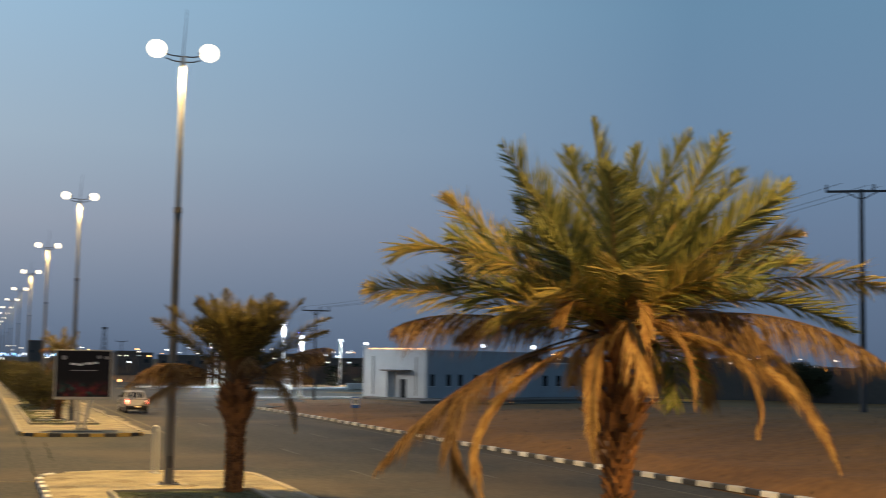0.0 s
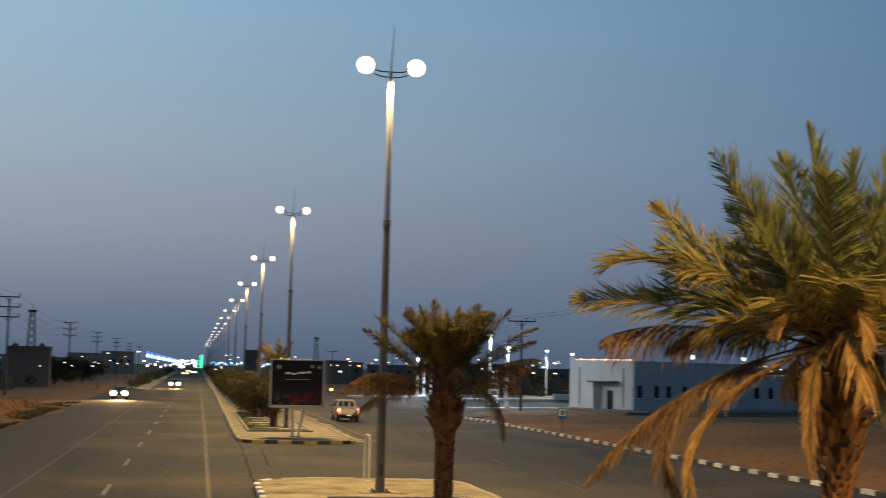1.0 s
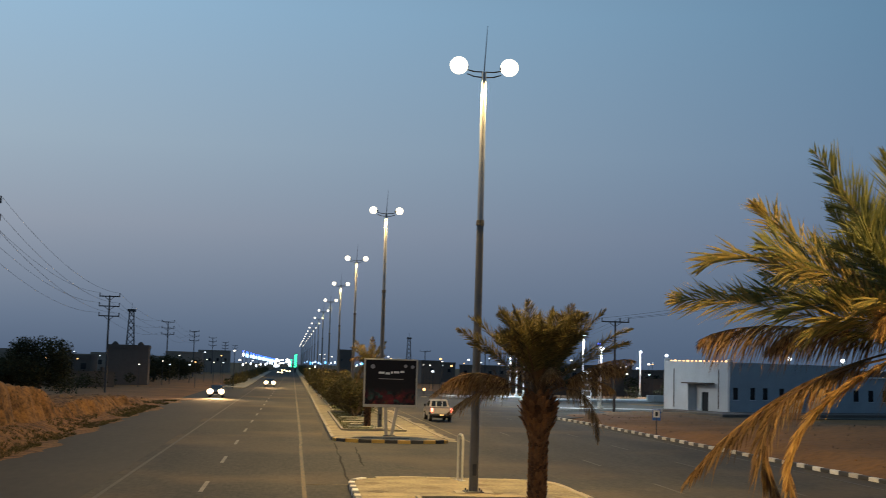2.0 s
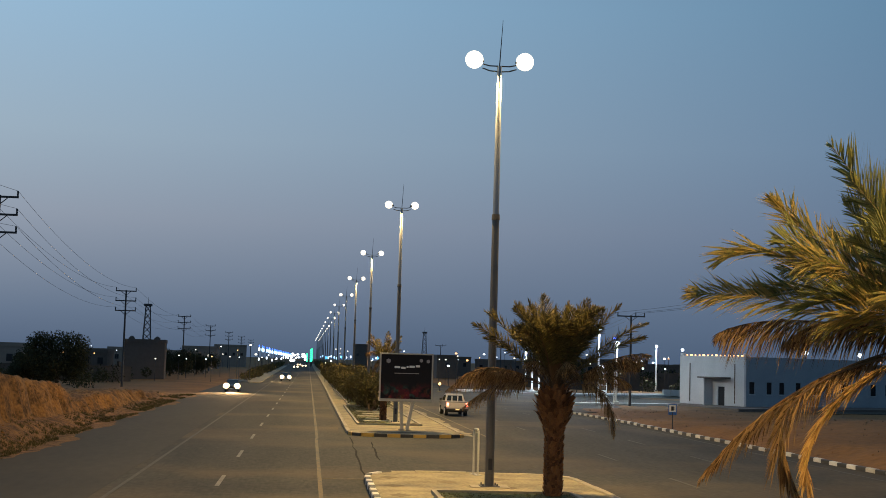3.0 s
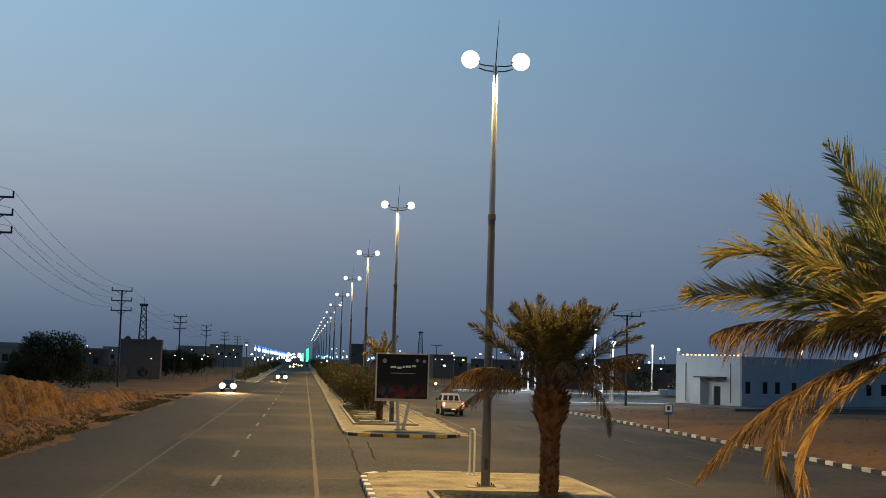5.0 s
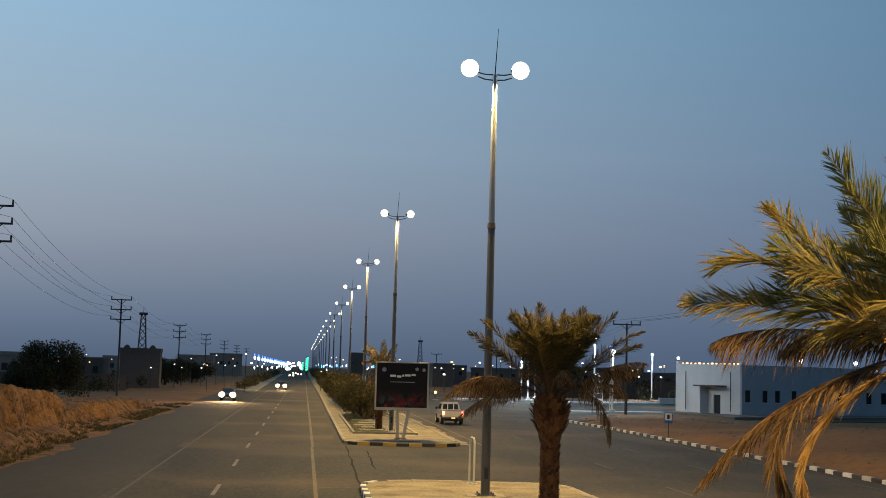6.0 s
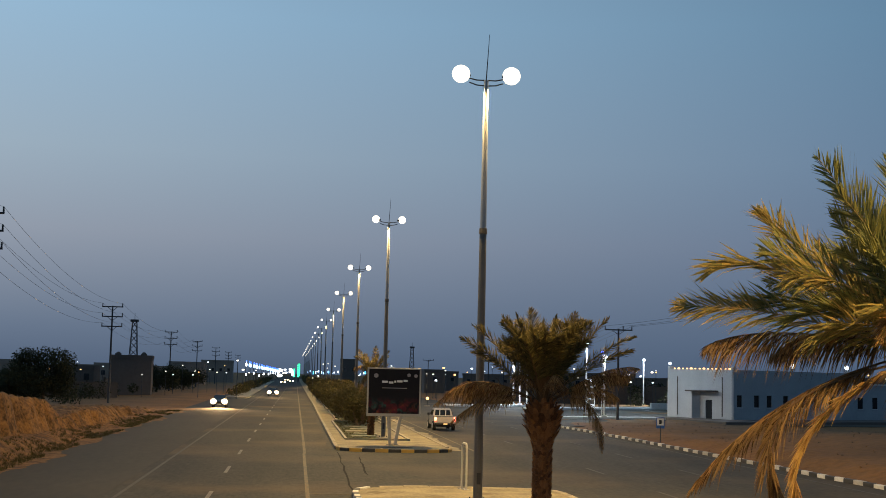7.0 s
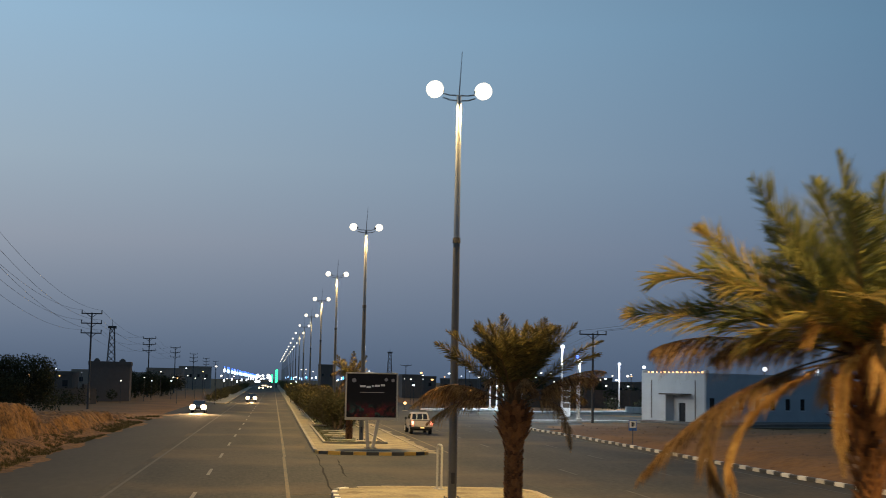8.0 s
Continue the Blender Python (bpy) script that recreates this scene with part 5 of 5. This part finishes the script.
def tree(seed, place, h, w, label):
    rg = random.Random(seed)
    ob = thing("tree", place, label, "tree", "dark roadside trees")
    bm = tube((0, 0, 0), (0.1, 0, h * 0.45), 0.22, 0.14, 8)
    blobs = []
    for k in range(30):
        a = rg.uniform(0, 2 * math.pi)
        r = w * rg.uniform(0.1, 0.95)
        z = h * rg.uniform(0.30, 0.90) * (1 - 0.25 * (r / w) ** 2)
        blobs.append((r * math.cos(a), r * math.sin(a) * 0.7, z, rg.uniform(0.22, 0.36) * w))
        if k < 9:
            add_tube(bm, (0.05, 0, h * rg.uniform(0.2, 0.45)), blobs[-1][:3], 0.09, 0.02, 5)
    part("trunk", bm, M["wood"], ob)
    me = leaf_cloud(seed, blobs, 11000, 0.30)
    me.materials.append(M["dark_leaf"])
    cr = new("crown", me)
    cr.parent = ob
    return ob


tree(61, (-27.4, 150.0, 0.1), 6.5, 4.4, "broad dark tree behind the earth bank")
tree(62, (-32.4, 158.0, 0.1), 4.4, 2.6, "low dark tree behind the earth bank")
tree(63, (-26.5, 262.0, 0), 5.2, 4.8, "dark tree by the far houses")
tree(64, (-24.5, 300.0, 0), 5.0, 5.2, "dark tree by the far houses")
tree(65, (52.0, 262.0, 0), 5.4, 3.2, "dark tree behind the block wall")
tree(66, (66.0, 268.0, 0), 5.0, 3.6, "dark tree behind the block wall")
tree(67, (86.0, 176.0, 0), 5.4, 3.4, "dark tree beyond the sand")
tree(68, (104.0, 150.0, 0), 5.6, 3.8, "dark tree beyond the sand")


rng = random.Random(91)
blobs = [(rng.uniform(-75, -26), rng.uniform(160, 225), rng.uniform(0.3, 1.5), rng.uniform(0.7, 1.6)) for _ in range(70)]
me = leaf_cloud(92, blobs, 9000, 0.4)
me.materials.append(M["dark_leaf"])
tagged(new("dark_scrub", me), "dark scrub behind the earth bank", "scrub", kind="stuff")
blobs = [(rng.uniform(45, 130), rng.uniform(236, 262), rng.uniform(0.5, 3.2), rng.uniform(0.9, 2.0)) for _ in range(70)]
me = leaf_cloud(93, blobs, 9000, 0.5)
me.materials.append(M["dark_leaf"])
tagged(new("dark_scrub", me), "dark scrub along the block wall", "scrub", kind="stuff")


# ---- distant lights ----
def town_lamp(place, h, r, mat, label):
    ob = thing("town_lamp", place, label, "lamp post", "distant town lamps")
    part("pole", tube((0, 0, 0), (0, 0, h), 0.05, 0.03, 6), M["utility"], ob)
    bm = bmesh.new()
    add_ball(bm, (0, 0, h), r, (1.2, 1.0, 0.8), 10, 6)
    part("globe", bm, M[mat], ob)
    return ob


protos = {}
rng = random.Random(8)
for k in range(250):
    deg = rng.uniform(-14.5, 37)
    if -1.2 < deg < 0.6:
        continue
    az = radians(deg)
    D = rng.uniform(215, 285) if k % 3 else rng.uniform(300, 600)
    kind = rng.choice(("light_white", "light_white", "lens_far", "lens_far", "light_warm"))
    h = rng.choice((3.6, 4.2, 4.8, 5.4, 6.2))
    size = rng.choice((0.0003, 0.0004, 0.0004, 0.0007))
    key = (kind, h, round(D / 100), size)
    m = pose(D * math.sin(az), D * math.cos(az), 0)
    if key in protos:
        copy_thing(protos[key], m)
    else:
        protos[key] = town_lamp(tuple(m.translation), h, size * round(D / 100) * 100 + 0.02, kind, "small lit lamp in the distant town")


def festoon(place, h, lights, label):
    """lights: material, radius and height of each lit ring on the post."""
    ob = thing("festoon_post", place, label, "light post", "festoon lights along the road")
    part("pole", tube((0, 0, 0), (0, 0, h), 0.09, 0.06, 6), M["utility"], ob)
    for mat, r, z in lights:
        part("lit_ring", add_ball(bmesh.new(), (0.12, 0, z), r, (0.8, 0.8, 1.5), 8, 6), M[mat], ob)
    return ob


rng = random.Random(17)
for k in range(26):
    y = 335 + 19 * k
    lights = [("light_ice" if k % 5 else "light_white", 0.34 + 0.012 * k, 6.2 - 0.04 * k), ("light_blue", 0.20 + 0.01 * k, 7.0 - 0.04 * k)]
    if k % 3 == 0:
        lights.append(("light_white", 0.26 + 0.01 * k, 3.6 + rng.uniform(-0.4, 0.6)))
    festoon((-13.9 + 0.0045 * y + rng.uniform(-0.3, 0.3), y, 0), 7.2 - 0.04 * k, lights, "post with glowing blue festoon lights")
for k in range(24):
    x = 6.5 + 1.45 * k + rng.uniform(-0.5, 0.5)
    z = 4.9 + 0.5 * math.sin(k * 1.9)
    festoon((x, 700 + rng.uniform(-8, 8), 0), z + 0.3, [(rng.choice(("light_cyan", "light_ice", "light_ice", "light_white")), rng.uniform(0.35, 0.62), z)], "post with glowing cyan lights")
for x, y, h in ((1.6, 640, 8.6), (2.2, 720, 9.6), (-0.4, 800, 7.0)):
    gp = thing("lit_column", (x, y, 0), "tall column glowing green beside the road", "light column", "green lit columns")
    part("core", tube((0, 0, 0), (0, 0, h), 0.25, n=8), M["utility"], gp)
    for k in range(6):
        part("green_band", tube((0, 0, h * (0.28 + k * 0.12)), (0, 0, h * (0.37 + k * 0.12)), 0.5, n=10), M["lens_green"], gp)


# big globes on posts, added to imitate the glare of far headlights and signals
for k in range(22):
    town_lamp((rng.uniform(-10, -1), 740.0 + 6 * k, 0), rng.uniform(2.5, 6.5), rng.uniform(0.5, 1.1), "light_white" if k % 3 else "lens_far", "lit globe standing in for glare at the far junction")


# ---- vehicles ----
def wheel(parent, x, y, r, w):
    bm = bmesh.new()
    bmesh.ops.create_cone(bm, cap_ends=True, segments=20, radius1=r, radius2=r, depth=w, matrix=Matrix.Translation((x, y, r)) @ Matrix.Rotation(radians(90), 4, "Y"))
    wh = part("wheel", bm, M["rubber"], parent)
    bm = bmesh.new()
    bmesh.ops.create_cone(bm, cap_ends=True, segments=16, radius1=r * 0.62, radius2=r * 0.55, depth=0.03,
                          matrix=Matrix.Translation((x + math.copysign(w / 2 + 0.01, x), y, r)) @ Matrix.Rotation(radians(90 if x > 0 else -90), 4, "Y"))
    part("rim", bm, M["rim"], wh)


def pickup(place, turn):
    ob = thing("pickup_truck", place, "white double-cab pickup truck with lit tail lamps on the road", "pickup truck", "", turn)
    # local y runs ahead
    hw = 0.88
    low = [(-2.65, 0.62), (-2.65, 1.12), (-1.02, 1.14), (1.15, 1.12), (2.35, 1.02), (2.62, 0.82), (2.65, 0.45), (2.15, 0.42), (2.05, 0.75), (1.80, 0.92), (1.45, 0.92), (1.20, 0.75), (1.10, 0.42),
           (-1.15, 0.42), (-1.25, 0.75), (-1.48, 0.92), (-1.85, 0.92), (-2.1, 0.75), (-2.2, 0.55)]
    bm = profile_y(bmesh.new(), low, -hw, hw)
    bmesh.ops.bevel(bm, geom=[e for e in bm.edges if abs(e.verts[0].co.x - e.verts[1].co.x) < 1e-6], offset=0.05, segments=2, affect="EDGES")
    part("body", bm, M["car_white"], ob)
    bm = bmesh.new()
    ring = []
    for z, y0, y1, w in ((1.13, -1.02, 1.18, 0.86), (1.72, -0.82, 0.42, 0.70), (1.80, -0.70, 0.25, 0.62)):
        ring.append([bm.verts.new(p) for p in ((-w, y0, z), (w, y0, z), (w, y1, z), (-w, y1, z))])
    for a, b in zip(ring, ring[1:]):
        for i in range(4):
            bm.faces.new((a[i], a[(i + 1) % 4], b[(i + 1) % 4], b[i]))
    bm.faces.new(ring[-1])
    bmesh.ops.recalc_face_normals(bm, faces=bm.faces)
    part("cab", bm, M["car_white"], ob)
    part("rear_window", outline_panel([(-0.66, -0.995, 1.22), (0.66, -0.995, 1.22), (0.60, -0.855, 1.64), (-0.60, -0.855, 1.64)], (0, -0.02, 0.006)), M["window_dark"], ob)
    part("windscreen", outline_panel([(-0.72, 1.10, 1.22), (0.72, 1.10, 1.22), (0.62, 0.52, 1.66), (-0.62, 0.52, 1.66)], (0, 0.03, 0.03)), M["window_dark"], ob)
    for s in (-1, 1):
        for y0, y1 in ((-0.88, 0.02), (0.10, 0.88)):
            part("side_window", outline_panel([(s * 0.838, y0, 1.22), (s * 0.838, y1, 1.22), (s * 0.725, min(y1, 0.45), 1.64), (s * 0.725, y0 + 0.08, 1.64)], (s * 0.012, 0, 0.004)), M["window_dark"], ob)
        part("bed_side", box(s * 0.86 - 0.04, s * 0.86 + 0.04, -2.63, -1.03, 1.10, 1.20, 0.02), M["car_white"], ob)
        tl = part("tail_lamp", box(s * 0.80 - 0.09, s * 0.80 + 0.09, -2.69, -2.60, 0.78, 1.10, 0.02), M["tail_light"], ob, "glowing red tail lamp")
        part("core", box(s * 0.80 - 0.06, s * 0.80 + 0.06, -2.70, -2.692, 0.92, 1.06), M["tail_core"], tl)
        part("mirror", box(s * 0.98 - 0.10, s * 0.98 + 0.10, 0.78, 0.90, 1.18, 1.38, 0.03), M["trim_black"], ob)
        for y in (-1.66, 1.62):
            wheel(ob, s * 0.80, y, 0.38, 0.24)
        part("window_bar", box(s * 0.25 - 0.03, s * 0.25 + 0.03, -1.05, -0.98, 1.16, 1.62), M["white_steel"], ob)
    part("tailgate", box(-0.70, 0.70, -2.69, -2.64, 0.66, 1.12, 0.02), M["car_white"], ob)
    part("bumper", box(-0.86, 0.86, -2.86, -2.66, 0.46, 0.62, 0.04), M["trim_black"], ob)
    part("number_plate", box(-0.16, 0.16, -2.885, -2.862, 0.50, 0.61), M["plate"], ob)
    part("bed_floor", box(-0.80, 0.80, -2.60, -1.05, 0.90, 1.145), M["trim_black"], ob)
    part("underbody", box(-0.70, 0.70, -2.3, 2.2, 0.30, 0.60), M["trim_black"], ob)
    return ob


def outline_panel(pts, push):
    bm = bmesh.new()
    p = Vector(push)
    a = [bm.verts.new(Vector(q) - p * 0.2) for q in pts]
    b = [bm.verts.new(Vector(q) + p) for q in pts]
    bm.faces.new(b)
    bm.faces.new(a[::-1])
    for i in range(4):
        j = (i + 1) % 4
        bm.faces.new((a[i], a[j], b[j], b[i]))
    bmesh.ops.recalc_face_normals(bm, faces=bm.faces)
    return bm


def saloon(place, turn, label):
    ob = thing("car", place, label, "car", "oncoming cars", turn)
    low = [(-2.2, 0.35), (-2.25, 0.75), (-2.1, 0.98), (-1.5, 1.02), (1.0, 0.98), (2.0, 0.82), (2.22, 0.65), (2.22, 0.32)]
    bm = profile_y(bmesh.new(), low, -0.88, 0.88)
    bmesh.ops.bevel(bm, geom=list(bm.edges), offset=0.06, segments=2, affect="EDGES")
    part("body", bm, M["car_dark"], ob)
    top = [(-1.9, 0.98), (-1.2, 1.42), (0.1, 1.45), (1.0, 0.98)]
    bm = profile_y(bmesh.new(), top, -0.70, 0.70)
    part("cabin", bm, M["window_dark"], ob)
    part("roof", box(-0.66, 0.66, -1.15, 0.1, 1.43, 1.49, 0.02), M["car_dark"], ob)
    for s in (-1, 1):
        for y in (-1.4, 1.35):
            wheel(ob, s * 0.78, y, 0.32, 0.22)
        bm = bmesh.new()
        add_ball(bm, (s * 0.66, 2.16, 0.74), 0.40, (1.0, 0.40, 0.9), 12, 8)
        part("headlight", bm, M["head_light"], ob, "glaring headlight")
    part("grille", box(-0.40, 0.40, 2.19, 2.25, 0.42, 0.66, 0.01), M["trim_black"], ob)
    part("number_plate", box(-0.26, 0.26, 2.25, 2.265, 0.36, 0.47), M["sign_white"], ob)
    return ob


pickup((12.4, 112.0, 0.01), 1.0)
first_car = saloon((-9.1, 167.0, 0.01), 180, "dark saloon car with glaring headlights on the shoulder")
for x, y in ((-3.9, 250.0), (-4.4, 520.0), (-1.4, 600.0), (-4.2, 680.0)):
    copy_thing(first_car, pose(x, y, 0.01, 0, 0, 180))["label"] = "dark oncoming saloon car with lit headlights"
for x, y, w in ((-9.1, 167.0, 7000), (-3.9, 250.0, 4500)):
    spot("head_beam", (x, y - 2.5, 0.75), w, (1.0, 0.60, 0.26), 80, (x, y - 30, 0.0), 0.12)


# ---- small growth and stones ----
def tufts(name, spots, size, mat, label, category, seed):
    rg = random.Random(seed)
    verts, faces = [], []
    for x, y, z in spots:
        for _ in range(9):
            a = rg.uniform(0, 2 * math.pi)
            l = size * rg.uniform(0.5, 1.2)
            d = Vector((math.cos(a) * 0.5, math.sin(a) * 0.5, rg.uniform(0.5, 1.0))).normalized() * l
            w = Vector((-math.sin(a), math.cos(a), 0)) * size * 0.07
            n = len(verts)
            b = Vector((x + rg.uniform(-1, 1) * size * 0.5, y + rg.uniform(-1, 1) * size * 0.5, z - 0.02))
            verts.extend((b - w, b + w, b + d))
            faces.append((n, n + 1, n + 2))
    return tagged(from_lists(name, verts, faces, M[mat]), label, category, kind="stuff")


rng = random.Random(12)
spots = []
for _ in range(3800):
    y = rng.uniform(28, 150)
    x = -12.3 - abs(rng.gauss(0, 1.3))
    if noise.noise((x * 0.5, y * 0.16, 7.0)) < -0.12:
        continue
    spots.append((x, y, max(0.01, ground_height(x, y))))
tufts("dry_grass", spots, 0.20, "bush", "dry weeds along the foot of the earth bank", "grass", 1)
spots = []
for _ in range(260):
    x, y = rng.uniform(27, 60), rng.uniform(35, 135)
    spots.append((x, y, ground_height(x, y)))
tufts("dry_scrub", spots, 0.20, "wood", "sparse dead scrub on brown sand", "grass", 2)
spots = [(rng.uniform(4.4, 8.8), rng.uniform(30, 43.9), 0.19) for _ in range(1500)] + [(rng.uniform(3.65, 5.5), rng.uniform(88.9, 121), 0.19) for _ in range(1800)]
tufts("grass_blades", spots, 0.09, "bush", "short dull green grass blades in the median beds", "grass", 3)

verts, faces = [], []
for _ in range(480):
    if rng.random() < 0.7:
        x, y = rng.uniform(-22, -12.8), rng.uniform(30, 150)
    else:
        x, y = rng.uniform(26.6, 58), rng.uniform(35, 135)
    r = rng.uniform(0.03, 0.11) * (2.0 if rng.random() < 0.05 else 1.0)
    n = len(verts)
    z = ground_height(x, y)
    pts = [(1, 0, 0), (-0.5, 0.85, 0), (-0.5, -0.85, 0), (0.1, 0.1, 0.9)]
    verts.extend((x + r * a * rng.uniform(0.7, 1.3), y + r * b * rng.uniform(0.7, 1.3), z + r * c - 0.02) for a, b, c in pts)
    faces.extend(((n, n + 1, n + 3), (n + 1, n + 2, n + 3), (n + 2, n, n + 3)))
tagged(from_lists("rubble", verts, faces, M["sand"]), "scattered stones and clods on sand", "stones", kind="stuff")

# darker diamond inlays in the paving of the near island, and a few broken joints
inlay_mesh = None
inlays = thing("paving_inlay", (0, 0, 0.15), "rows of darker diamond inlays in the sandy paving", "paving", kind="structure")
for col, x in enumerate((3.15, 5.2, 7.2, 9.2)):
    for row in range(4):
        y = 43.2 + 3.2 * row - (1.4 if col % 2 else 0.0)
        if y > 50.4 or (4.0 < x < 9.1 and y < 44.8):
            continue
        if inlay_mesh is None:
            ob = part("diamond", outline(bmesh.new(), [(0, -0.55), (0.36, 0), (0, 0.55), (-0.36, 0)], -0.03, 0.004), M["inlay"], inlays)
            inlay_mesh = ob.data
        else:
            ob = new("diamond", inlay_mesh)
            ob.parent = inlays
        ob.matrix_basis = pose(x + 0.05 * math.sin(row * 3.1), y, 0, 0, 0, 3 * math.sin(row + col))
setting("lamp_pad", box(5.85, 7.2, 46.15, 47.05, 0.1, 0.175, 0.01), M["kerb"], "low concrete pad under the street lamp", "concrete pad")

# stepping slabs in the far bed and bare earth behind the island nose
first_slab = None
for x, y, turn in ((4.9, 93.0, 4), (5.2, 96.6, -6), (4.8, 100.5, 8), (5.3, 104.8, -3), (5.0, 109.5, 5), (6.6, 91.2, 12)):
    if first_slab is None:
        first_slab = thing("stepping_slab", (x, y, 0.19), "pale flat stone slab lying in the turf", "stone slab", "stepping slabs", turn)
        part("slab", box(-0.85, 0.85, -0.5, 0.5, -0.02, 0.06, 0.02), M["kerb"], first_slab)
    else:
        copy_thing(first_slab, pose(x, y, 0.19, 0, 0, turn))
setting("soil_patch", outline(bmesh.new(), [(5.5 + 1.75 * math.cos(a), 80.3 + 0.5 * math.sin(a) + 0.12 * math.sin(3 * a), ) for a in (i * math.pi / 10 for i in range(20))], 0.1, 0.156),
        M["soil"], "dark bare earth behind the island nose", "soil")
